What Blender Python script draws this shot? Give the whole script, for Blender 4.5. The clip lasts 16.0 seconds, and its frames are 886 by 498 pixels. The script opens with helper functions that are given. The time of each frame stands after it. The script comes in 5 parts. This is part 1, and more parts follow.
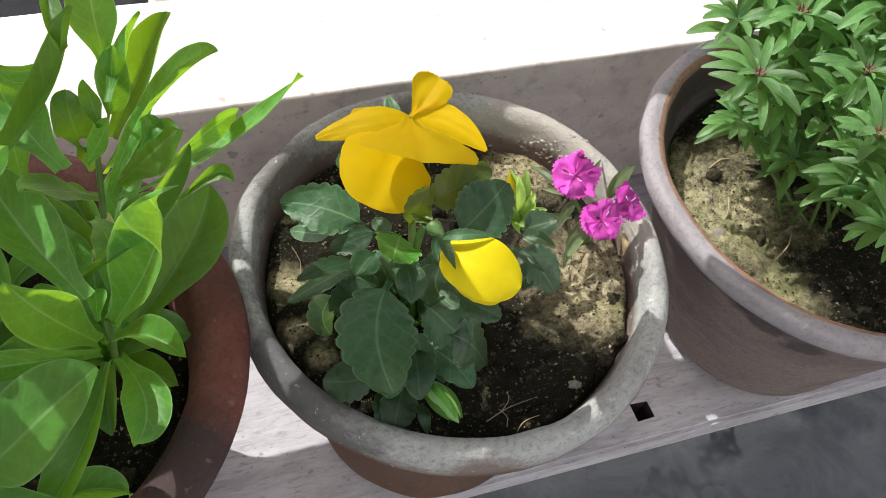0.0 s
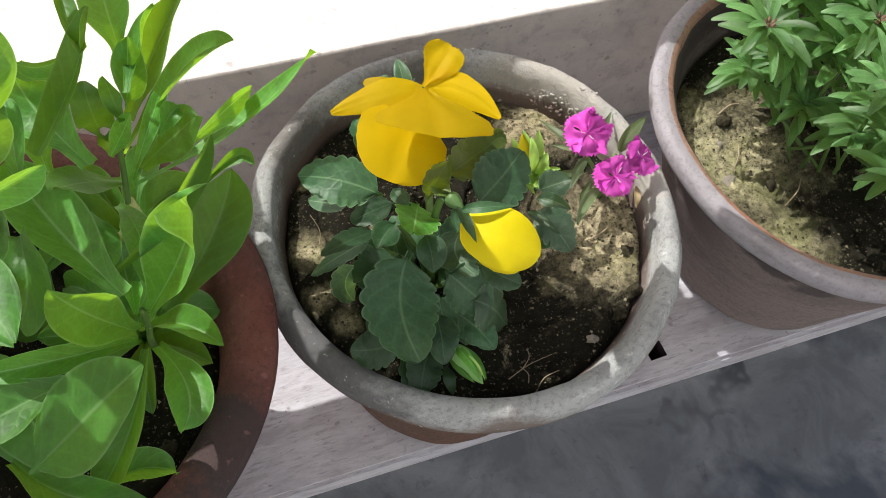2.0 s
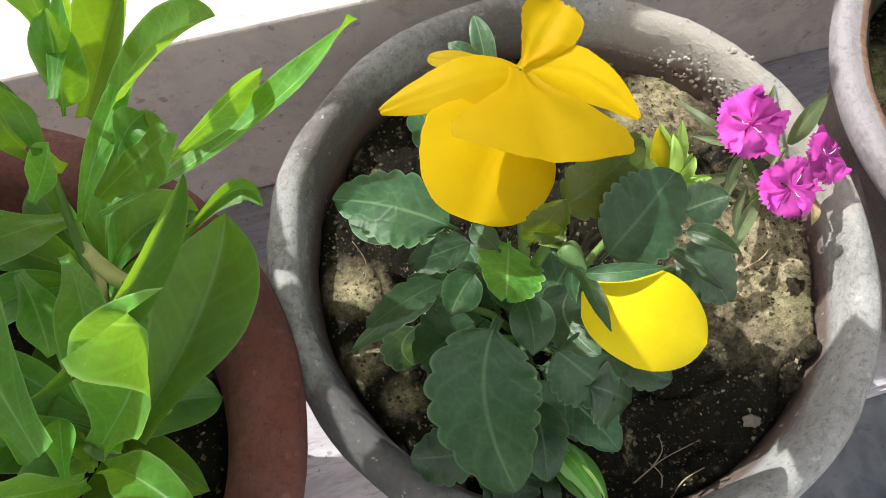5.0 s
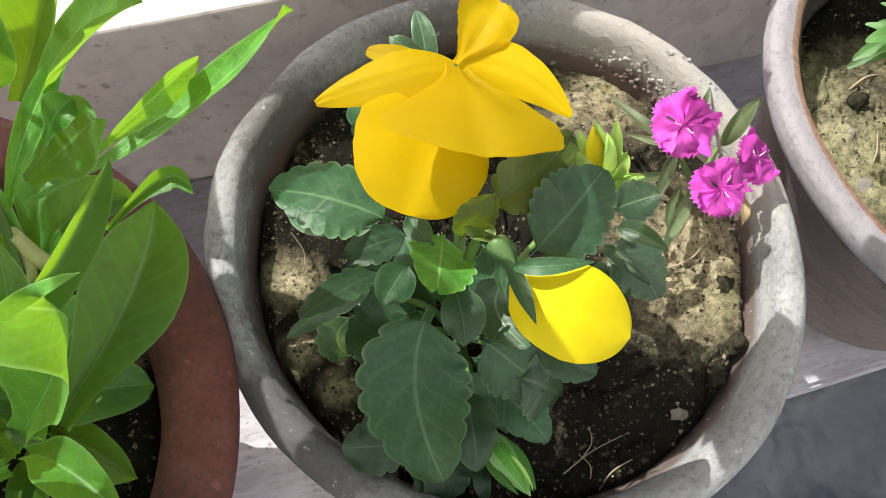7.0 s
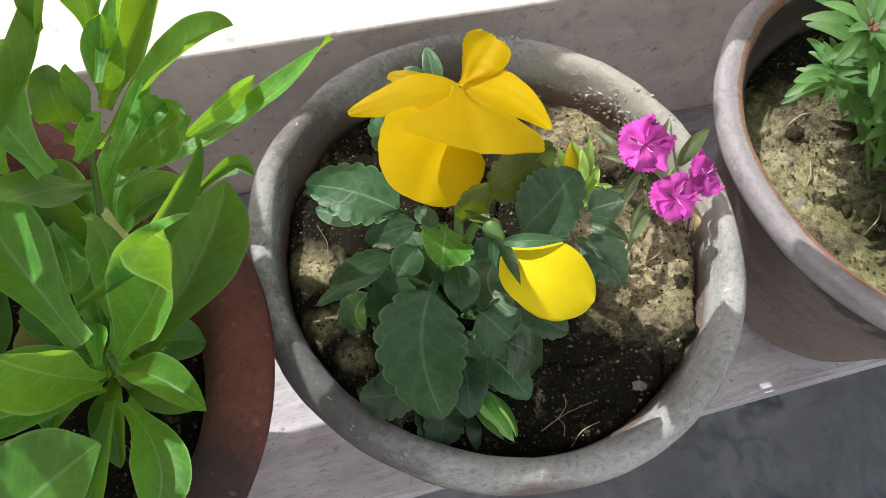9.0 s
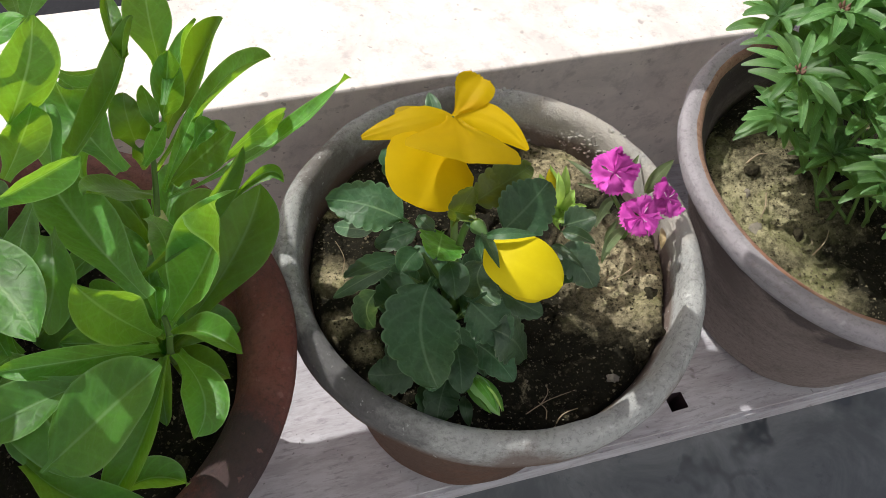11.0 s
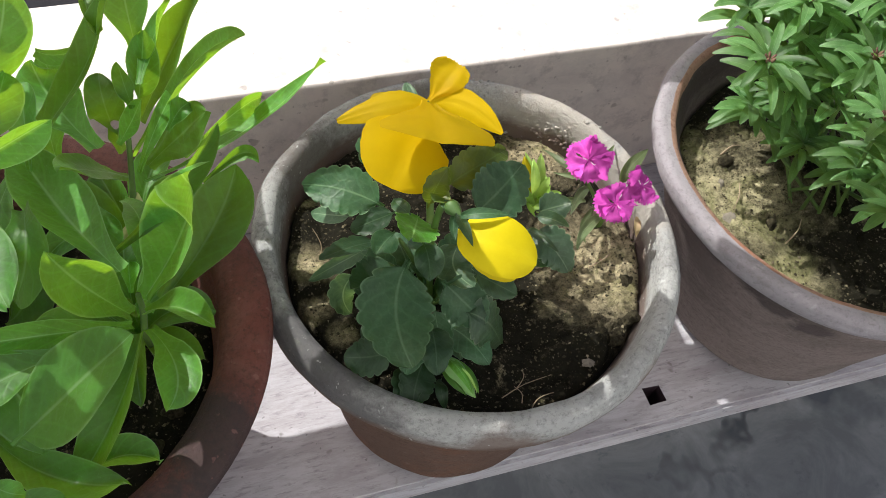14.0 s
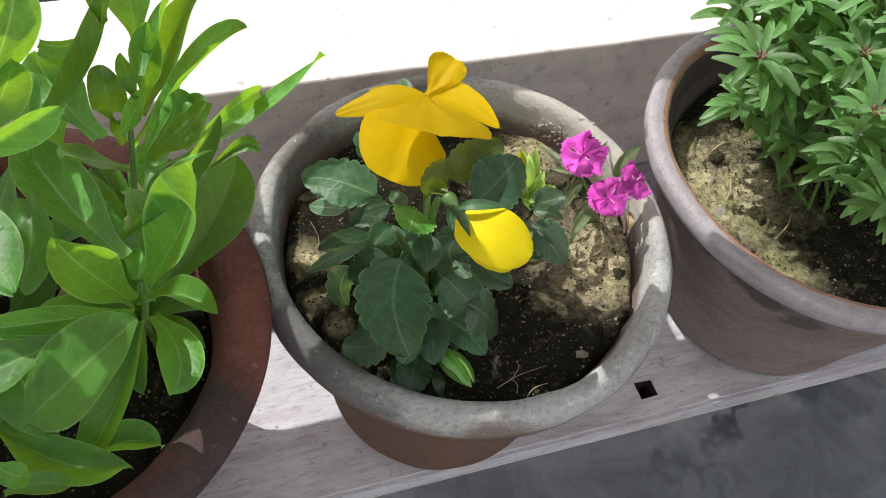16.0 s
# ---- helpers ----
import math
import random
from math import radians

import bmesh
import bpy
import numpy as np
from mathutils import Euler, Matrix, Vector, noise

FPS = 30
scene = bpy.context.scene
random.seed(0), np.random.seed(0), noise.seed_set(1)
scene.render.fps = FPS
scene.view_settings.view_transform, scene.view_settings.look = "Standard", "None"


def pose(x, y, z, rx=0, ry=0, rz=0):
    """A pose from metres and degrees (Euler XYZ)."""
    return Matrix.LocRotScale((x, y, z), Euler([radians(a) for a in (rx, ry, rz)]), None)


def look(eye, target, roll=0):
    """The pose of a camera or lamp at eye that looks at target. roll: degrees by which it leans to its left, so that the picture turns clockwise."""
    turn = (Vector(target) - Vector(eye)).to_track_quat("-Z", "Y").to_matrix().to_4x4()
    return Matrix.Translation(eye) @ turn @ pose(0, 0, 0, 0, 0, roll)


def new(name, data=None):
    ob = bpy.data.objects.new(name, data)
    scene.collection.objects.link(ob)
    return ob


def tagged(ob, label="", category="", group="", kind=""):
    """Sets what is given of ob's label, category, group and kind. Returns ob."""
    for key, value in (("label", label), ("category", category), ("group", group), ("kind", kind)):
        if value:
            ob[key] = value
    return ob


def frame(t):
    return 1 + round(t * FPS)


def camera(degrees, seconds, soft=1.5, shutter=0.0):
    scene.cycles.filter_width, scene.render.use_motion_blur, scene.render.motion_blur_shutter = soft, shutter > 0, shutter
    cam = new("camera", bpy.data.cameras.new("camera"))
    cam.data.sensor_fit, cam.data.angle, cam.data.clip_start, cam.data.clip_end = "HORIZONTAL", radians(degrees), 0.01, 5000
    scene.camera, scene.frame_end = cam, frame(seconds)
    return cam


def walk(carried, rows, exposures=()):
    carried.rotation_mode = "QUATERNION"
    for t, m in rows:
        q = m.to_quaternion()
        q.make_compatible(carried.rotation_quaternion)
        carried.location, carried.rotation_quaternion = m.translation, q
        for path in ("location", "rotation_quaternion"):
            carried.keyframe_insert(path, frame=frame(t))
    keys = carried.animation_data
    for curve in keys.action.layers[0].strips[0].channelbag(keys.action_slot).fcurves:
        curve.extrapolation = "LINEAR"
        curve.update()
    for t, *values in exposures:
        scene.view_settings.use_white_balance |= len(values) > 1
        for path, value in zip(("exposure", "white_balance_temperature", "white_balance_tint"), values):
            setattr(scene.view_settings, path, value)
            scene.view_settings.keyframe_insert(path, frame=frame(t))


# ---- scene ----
cam = camera(54.4, 16.0, soft=0.6)
METRES, EYE, TILT, LEAN, TURN = 0.43, 0.516, -55.0, -6.3, -17.0
ROWS = [
    (0.0, 0.0, 0.0, 0.0, 0.0, 0.0, -0.0),
    (0.5, -0.0007, -0.0269, 0.0035, -0.52, 0.69, 0.44),
    (1.0, 0.0017, -0.0365, 0.004, -0.94, 1.25, 0.75),
    (1.5, 0.0014, -0.0264, 0.0024, -1.63, -0.33, 1.63),
    (2.0, -0.0163, -0.0166, 0.0503, 0.02, -5.31, 2.37),
    (2.5, -0.0533, 0.0294, 0.115, 1.83, -8.09, 2.42),
    (3.0, -0.0485, 0.1072, 0.1473, 2.75, -9.14, 2.44),
    (5.5, -0.0536, 0.3023, 0.1149, 3.23, -11.2, 2.59),
    (6.0, -0.0526, 0.3059, 0.1048, 2.07, -11.66, 1.72),
    (6.5, -0.0443, 0.2979, 0.1163, 1.58, -11.67, 1.43),
    (7.0, -0.0339, 0.2803, 0.1236, 0.81, -11.01, 1.13),
    (7.5, -0.0283, 0.2465, 0.1238, 0.27, -10.02, 0.96),
    (8.0, -0.0336, 0.207, 0.118, 0.02, -9.17, 0.65),
    (8.5, -0.0368, 0.1821, 0.1143, -0.01, -8.1, 0.3),
    (9.0, -0.045, 0.1308, 0.0916, 0.22, -7.39, -0.25),
    (11.5, -0.0138, -0.0278, 0.0124, 1.89, -0.46, -0.07),
    (12.0, -0.016, -0.0088, 0.0041, 1.47, -0.31, 0.05),
    (12.5, -0.0118, -0.002, -0.0042, 1.39, -0.38, 0.03),
    (13.0, 0.0027, 0.0021, -0.0125, 1.31, -0.39, 0.05),
    (13.5, 0.0006, -0.0044, -0.0115, 1.38, -0.42, 0.05),
    (14.0, -0.005, -0.0264, -0.0188, 0.82, -0.12, -0.08),
    (14.5, -0.0122, -0.031, -0.0267, 0.22, 0.19, -0.23),
    (15.0, -0.0126, -0.0346, -0.0288, 0.13, 0.17, -0.26),
    (15.5, -0.0125, -0.039, -0.0298, 0.14, 0.14, -0.27),
    (16.0, -0.012, -0.0403, -0.0307, 0.16, 0.08, -0.26),
]
walk(cam, [(t, pose(0, 0, EYE, TILT, LEAN, TURN) @ pose(METRES * x, METRES * y, METRES * z, 90 + pitch, roll, yaw)) for t, x, y, z, yaw, pitch, roll in ROWS],
     exposures=((0.0, 0.38), (0.5, 0.05), (1.0, -0.52), (1.5, -0.47), (2.0, 0.36), (2.5, 0.37), (3.0, 0.27), (5.5, 0.67), (6.5, 0.72), (7.5, 0.60), (9.0, 0.38), (11.5, 0.00), (12.5, 0.26), (16.0, 0.33)))

# ---- light ----
SUN = Vector((-0.50, 0.68, 1.0)).normalized()
world = bpy.data.worlds.new("sky")
scene.world = world
world.use_nodes = True
wn = world.node_tree
sky = wn.nodes.new("ShaderNodeTexSky")
sky.sky_type, sky.sun_disc = "NISHITA", False
sky.air_density, sky.dust_density, sky.ozone_density = 0.6, 5.0, 0.3
sky.sun_elevation, sky.sun_rotation = math.asin(SUN.z), math.atan2(SUN.x, SUN.y)
wn.nodes["Background"].inputs[1].default_value = 0.115
wn.links.new(sky.outputs[0], wn.nodes["Background"].inputs[0])
sun = new("sun", bpy.data.lights.new("sun", "SUN"))
sun.data.energy, sun.data.angle, sun.data.color = 4.1, radians(0.27), (1.0, 0.965, 0.91)
sun.matrix_basis = look(SUN * 3, (0, 0, 0))


# ---- materials ----
def material(name, rough=0.6, spec=0.5):
    """A node material; returns it with a small kit for adding nodes."""
    m = bpy.data.materials.new(name)
    m.use_nodes = True
    nt = m.node_tree
    b = nt.nodes["Principled BSDF"]
    b.inputs["Roughness"].default_value = rough
    b.inputs["Specular IOR Level"].default_value = spec
    return m, nt, b


def coords(nt, scale=(1, 1, 1), kind="Object"):
    tc = nt.nodes.new("ShaderNodeTexCoord")
    mp = nt.nodes.new("ShaderNodeMapping")
    mp.inputs["Scale"].default_value = scale
    nt.links.new(tc.outputs[kind], mp.inputs["Vector"])
    return mp.outputs[0]


def noise_tex(nt, vec, scale, detail=4.0, rough=0.55, distort=0.0):
    n = nt.nodes.new("ShaderNodeTexNoise")
    n.inputs["Scale"].default_value, n.inputs["Detail"].default_value = scale, detail
    n.inputs["Roughness"].default_value, n.inputs["Distortion"].default_value = rough, distort
    nt.links.new(vec, n.inputs["Vector"])
    return n.outputs["Fac"]


def ramp(nt, fac, stops):
    r = nt.nodes.new("ShaderNodeValToRGB")
    e = r.color_ramp.elements
    while len(e) < len(stops):
        e.new(0.5)
    for el, (p, c) in zip(e, stops):
        el.position, el.color = p, (*c, 1) if len(c) == 3 else c
    nt.links.new(fac, r.inputs[0])
    return r.outputs[0]


def grey(v):
    return (v, v, v)


def mix(nt, fac, a, b, how="MIX"):
    m = nt.nodes.new("ShaderNodeMix")
    m.data_type, m.blend_type = "RGBA", how
    for sock, v in ((m.inputs[0], fac), (m.inputs[6], a), (m.inputs[7], b)):
        if hasattr(v, "is_linked"):
            nt.links.new(v, sock)
        elif isinstance(v, (int, float)):
            sock.default_value = v
        else:
            sock.default_value = (*v, 1)
    return m.outputs[2]


def bump(nt, b, height, strength, dist=0.001):
    n = nt.nodes.new("ShaderNodeBump")
    n.inputs["Strength"].default_value, n.inputs["Distance"].default_value = strength, dist
    nt.links.new(height, n.inputs["Height"])
    nt.links.new(n.outputs[0], b.inputs["Normal"])


def clay(name, base, deposit, amount, dark, rough=0.85, grime=0.25, specks=0.6, stains_and_light=(), band=None, mottle=1.0):
    """Fired clay with a lime deposit, grime, pits, white specks, fine grain and turning marks."""
    m, nt, b = material(name, rough, 0.25)
    v = coords(nt)
    ring = coords(nt, (1, 1, 9))
    big = noise_tex(nt, v, 26, 8, 0.72, 0.6)
    c = mix(nt, ramp(nt, big, [(0.5 - amount * 0.45, grey(0)), (0.66 - amount * 0.45, grey(1))]), base, deposit)
    c = mix(nt, ramp(nt, noise_tex(nt, ring, 14, 7, 0.75), [(0.5, grey(0)), (0.72, grey(0.40 * mottle))]), c, dark)
    c = mix(nt, ramp(nt, noise_tex(nt, v, 15, 8, 0.75, 0.5), [(0.5, grey(0)), (0.64, grey(grime))]), c, tuple(x * 0.5 for x in dark))
    c = mix(nt, ramp(nt, noise_tex(nt, v, 75, 6, 0.75), [(0.55, grey(0)), (0.68, grey(0.6 * mottle))]), c, tuple(x * 0.8 for x in dark))
    c = mix(nt, ramp(nt, noise_tex(nt, v, 190, 3, 0.6), [(0.64, grey(0)), (0.72, grey(specks * 0.6))]), c, tuple(min(1, x * 1.5 + 0.08) for x in deposit))
    c = mix(nt, ramp(nt, noise_tex(nt, v, 380, 6, 0.8), [(0.34, grey(0.7 * mottle)), (0.50, grey(0))]), c, tuple(x * 0.7 for x in dark))
    c = mix(nt, ramp(nt, noise_tex(nt, coords(nt, (1.2, 1.2, 9)), 9, 5, 0.6), [(0.55, grey(0)), (0.72, grey(0.28))]), c, tuple(x * 0.75 for x in dark))
    flecks = ramp(nt, noise_tex(nt, v, 230, 3, 0.6), [(0.66, grey(0)), (0.72, grey(specks))])
    # round blots: stains, and on the grey pot sunlight painted into the rim
    for x, y, z, r, colour in stains_and_light:
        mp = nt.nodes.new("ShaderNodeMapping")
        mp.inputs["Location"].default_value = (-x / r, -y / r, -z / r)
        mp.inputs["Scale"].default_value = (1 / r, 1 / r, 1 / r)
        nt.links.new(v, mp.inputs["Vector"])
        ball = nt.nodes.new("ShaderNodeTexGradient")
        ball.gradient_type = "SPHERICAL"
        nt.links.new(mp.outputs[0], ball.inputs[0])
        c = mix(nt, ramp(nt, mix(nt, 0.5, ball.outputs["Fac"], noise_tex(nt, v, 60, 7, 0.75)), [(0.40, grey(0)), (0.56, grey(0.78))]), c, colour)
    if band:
        # an uneven band of colour, fullest at low: brown clay below the lime on the grey pot
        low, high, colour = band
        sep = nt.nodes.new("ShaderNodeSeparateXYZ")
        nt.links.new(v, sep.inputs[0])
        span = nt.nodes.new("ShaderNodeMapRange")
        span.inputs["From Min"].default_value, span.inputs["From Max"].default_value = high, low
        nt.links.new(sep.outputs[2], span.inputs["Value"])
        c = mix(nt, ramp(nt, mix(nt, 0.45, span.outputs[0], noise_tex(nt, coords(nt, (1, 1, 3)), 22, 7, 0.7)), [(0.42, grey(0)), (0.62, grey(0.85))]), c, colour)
    if stains_and_light:
        c = mix(nt, flecks, c, tuple(min(1, x * 1.2 + 0.05) for x in deposit))
    nt.links.new(c, b.inputs["Base Color"])
    h = mix(nt, 0.35, noise_tex(nt, v, 230, 8, 0.8), noise_tex(nt, ring, 40, 5, 0.65))
    h = mix(nt, 0.3, h, noise_tex(nt, v, 85, 6, 0.7, 0.4))
    bump(nt, b, h, 1.0, 0.0034)
    return m


# beige blots paint sun on the inner rim; brown darken left and back
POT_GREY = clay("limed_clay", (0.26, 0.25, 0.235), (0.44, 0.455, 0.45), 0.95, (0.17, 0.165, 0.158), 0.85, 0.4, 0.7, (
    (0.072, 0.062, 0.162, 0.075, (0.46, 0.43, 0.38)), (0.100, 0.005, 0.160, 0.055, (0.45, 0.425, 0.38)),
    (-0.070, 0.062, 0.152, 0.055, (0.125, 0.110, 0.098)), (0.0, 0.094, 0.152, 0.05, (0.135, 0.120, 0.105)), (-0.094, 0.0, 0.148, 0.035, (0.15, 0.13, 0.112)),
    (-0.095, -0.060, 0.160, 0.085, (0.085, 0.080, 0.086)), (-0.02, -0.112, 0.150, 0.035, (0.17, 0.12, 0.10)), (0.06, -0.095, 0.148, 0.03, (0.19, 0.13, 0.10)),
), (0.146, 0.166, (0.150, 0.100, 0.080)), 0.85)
POT_BODY = clay("stained_clay", (0.18, 0.092, 0.062), (0.15, 0.095, 0.074), 0.40, (0.12, 0.072, 0.052))
POT_RED = clay("red_ochre_clay", (0.205, 0.070, 0.056), (0.225, 0.095, 0.078), 0.25, (0.11, 0.055, 0.048), 0.62, 0.45, 0.5, ((0.086, -0.070, 0.174, 0.043, (0.036, 0.039, 0.042)), (0.066, -0.095, 0.168, 0.034, (0.05, 0.043, 0.044))))
POT_MAUVE = clay("mauve_clay", (0.32, 0.285, 0.285), (0.38, 0.36, 0.39), 0.95, (0.24, 0.215, 0.215), 0.85, 0.2, 0.4, mottle=0.7)
# the band darkens the body and inner wall towards their tops
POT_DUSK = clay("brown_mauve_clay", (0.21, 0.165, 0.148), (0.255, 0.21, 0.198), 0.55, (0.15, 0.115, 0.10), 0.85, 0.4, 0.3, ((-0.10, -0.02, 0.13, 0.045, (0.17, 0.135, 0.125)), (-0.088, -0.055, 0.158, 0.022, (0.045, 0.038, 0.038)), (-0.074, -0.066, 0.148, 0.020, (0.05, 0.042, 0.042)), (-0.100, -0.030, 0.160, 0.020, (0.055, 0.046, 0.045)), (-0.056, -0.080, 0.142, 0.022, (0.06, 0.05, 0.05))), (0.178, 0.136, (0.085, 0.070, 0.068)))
POT_RAW = clay("raw_clay", (0.42, 0.20, 0.13), (0.42, 0.26, 0.19), 0.4, (0.27, 0.13, 0.085))


def whitewash(name, streak, low, high, dirt):
    """Old white paint: streaks along the length, specks, scuffs and dirt."""
    m, nt, b = material(name, 0.6, 0.35)
    v = coords(nt)
    long = coords(nt, (1, streak, streak))
    c = ramp(nt, noise_tex(nt, v, 9, 7, 0.65), [(0.3, low), (0.7, high)])
    c = mix(nt, ramp(nt, noise_tex(nt, long, 16, 9, 0.75, 0.4), [(0.44, grey(0)), (0.60, grey(dirt))]), c, (0.29, 0.265, 0.29))
    c = mix(nt, ramp(nt, noise_tex(nt, long, 70, 7, 0.75), [(0.53, grey(0)), (0.64, grey(dirt * 0.95))]), c, (0.20, 0.18, 0.20))
    c = mix(nt, ramp(nt, noise_tex(nt, v, 75, 2, 0.5), [(0.70, grey(0)), (0.745, grey(0.3 + dirt * 0.5))]), c, (0.13, 0.11, 0.105))
    c = mix(nt, ramp(nt, noise_tex(nt, v, 210, 2, 0.5), [(0.69, grey(0)), (0.73, grey(0.25 + dirt * 0.5))]), c, (0.11, 0.10, 0.10))
    c = mix(nt, ramp(nt, noise_tex(nt, v, 38, 6, 0.8, 1.2), [(0.61, grey(0)), (0.70, grey(0.15 + dirt * 0.5))]), c, (0.24, 0.215, 0.21))
    nt.links.new(c, b.inputs["Base Color"])
    bump(nt, b, mix(nt, 0.5, noise_tex(nt, long, 90, 8, 0.75), noise_tex(nt, v, 30, 3)), 0.5, 0.0014)
    return m


SLAB = whitewash("streaked_whitewash", 5, (0.40, 0.40, 0.44), (0.53, 0.525, 0.565), 0.62)
WALL = whitewash("whitewash", 1, (0.72, 0.665, 0.63), (0.80, 0.75, 0.715), 0.3)


def marble(name, light, mid, dark, veins=0.8, rough=0.42, spec=0.45):
    """Polished stone: soft clouds, darker blotches and broken veins."""
    m, nt, b = material(name, rough, spec)
    v = coords(nt)
    c = ramp(nt, noise_tex(nt, v, 13, 9, 0.68, 0.6), [(0.38, mid), (0.64, light)])
    c = mix(nt, ramp(nt, noise_tex(nt, v, 7.5, 5, 0.55, 0.4), [(0.555, grey(0)), (0.64, grey(0.85))]), c, dark)
    c = mix(nt, ramp(nt, noise_tex(nt, v, 45, 6, 0.75, 0.3), [(0.58, grey(0)), (0.70, grey(0.55))]), c, dark)
    w = nt.nodes.new("ShaderNodeTexWave")
    w.inputs["Scale"].default_value, w.inputs["Distortion"].default_value = 1.1, 13
    w.inputs["Detail"].default_value, w.inputs["Detail Scale"].default_value = 6, 1.6
    w.inputs["Detail Roughness"].default_value = 0.68
    nt.links.new(v, w.inputs["Vector"])
    broken = mix(nt, 1.0, ramp(nt, w.outputs["Fac"], [(0.0, grey(veins)), (0.035, grey(0))]), ramp(nt, noise_tex(nt, v, 12, 3), [(0.45, grey(0)), (0.6, grey(1))]), "MULTIPLY")
    c = mix(nt, broken, c, tuple(x * 0.6 for x in dark))
    nt.links.new(c, b.inputs["Base Color"])
    bump(nt, b, noise_tex(nt, v, 160, 4), 0.1, 0.0005)
    return m


FLOOR = marble("grey_marble", (0.20, 0.215, 0.235), (0.105, 0.117, 0.132), (0.035, 0.047, 0.065))
PALE = marble("white_marble", (0.70, 0.69, 0.68), (0.55, 0.54, 0.53), (0.24, 0.24, 0.24))
SLATE = marble("black_slate", (0.030, 0.031, 0.036), (0.022, 0.022, 0.026), (0.015, 0.015, 0.018), 0.8, 0.9, 0.08)
SANDY = clay("sandy_stone", (0.50, 0.40, 0.35), (0.58, 0.50, 0.45), 0.5, (0.30, 0.22, 0.19))


def plain(name, colour, rough=0.6):
    m, nt, b = material(name, rough)
    v = coords(nt)
    c = mix(nt, ramp(nt, noise_tex(nt, v, 40, 5), [(0.35, grey(0)), (0.7, grey(1))]), colour, tuple(x * 0.7 for x in colour))
    nt.links.new(c, b.inputs["Base Color"])
    bump(nt, b, noise_tex(nt, v, 300, 3), 0.2, 0.0005)
    return m


BOUNCE_WHITE = plain("bounce_paint", (0.78, 0.80, 0.80), 0.7)
HOLE_SHADE = plain("hole_shade", (0.03, 0.012, 0.022), 0.9)
WOOD = plain("shade_lattice_wood", (0.25, 0.19, 0.14), 0.8)


# ---- mesh helpers ----
def part(name, bm, mat, parent=None, label="", smooth=True):
    me = bpy.data.meshes.new(name)
    bm.to_mesh(me)
    bm.free()
    for mm in mat if isinstance(mat, (list, tuple)) else (mat,):
        me.materials.append(mm)
    if smooth:
        me.shade_smooth()
    ob = new(name, me)
    ob.parent = parent
    if label:
        ob["label"] = label
    return ob


def empty(name, at):
    ob = new(name)
    ob.matrix_basis = pose(*at)
    ob.empty_display_size = 0.02
    return ob


def box(x0, x1, y0, y1, z0, z1, bevel=0.0, cuts=0, wobble=0.0):
    bm = bmesh.new()
    bmesh.ops.create_cube(bm, size=1, matrix=Matrix.Translation(((x0 + x1) / 2, (y0 + y1) / 2, (z0 + z1) / 2)) @ Matrix.Diagonal((x1 - x0, y1 - y0, z1 - z0, 1)))
    if cuts:
        bmesh.ops.subdivide_edges(bm, edges=[e for e in bm.edges if abs(e.verts[0].co.x - e.verts[1].co.x) > 0.01], cuts=cuts, use_grid_fill=True)
    if bevel:
        bmesh.ops.bevel(bm, geom=[e for e in bm.edges if len(e.link_faces) == 2 and e.calc_face_angle(0) > 0.5], offset=bevel, segments=3, affect="EDGES", profile=0.5)
    if wobble:
        for v in bm.verts:
            v.co += wobble * noise.noise_vector(v.co * 13) + 0.4 * wobble * noise.noise_vector(v.co * 47)
    return bm


def lathe(profile, n=96, wobble=0.0, seed=0.0, lean=(0, 0), top=0.18):
    """A turned body from (radius, height) pairs, slightly uneven; lean is how far its foot stands off its rim."""
    bm = bmesh.new()
    rings = []
    for k, (r, z) in enumerate(profile):
        ring = []
        for i in range(n):
            a = 2 * math.pi * i / n
            p = Vector((r * math.cos(a), r * math.sin(a), z))
            w = wobble * noise.noise(Vector((math.cos(a) * 2 + seed, math.sin(a) * 2, z * 20))) + 0.45 * wobble * noise.noise(Vector((p.x * 70 + seed, p.y * 70, z * 70)))
            p += Vector((math.cos(a), math.sin(a), 0.6)) * w + Vector((lean[0], lean[1], 0)) * (1 - z / top)
            ring.append(bm.verts.new(p))
        rings.append(ring)
    for a, b in zip(rings, rings[1:]):
        for i in range(n):
            j = (i + 1) % n
            bm.faces.new((a[i], a[j], b[j], b[i]))
    return bm


# ---- the ledge, the low wall and the ground ----
SLAB_FRONT, WALL_FRONT, WALL_BACK, WALL_TOP, FLOOR_Z = 0.155, 0.368, 0.468, 0.138, -0.14


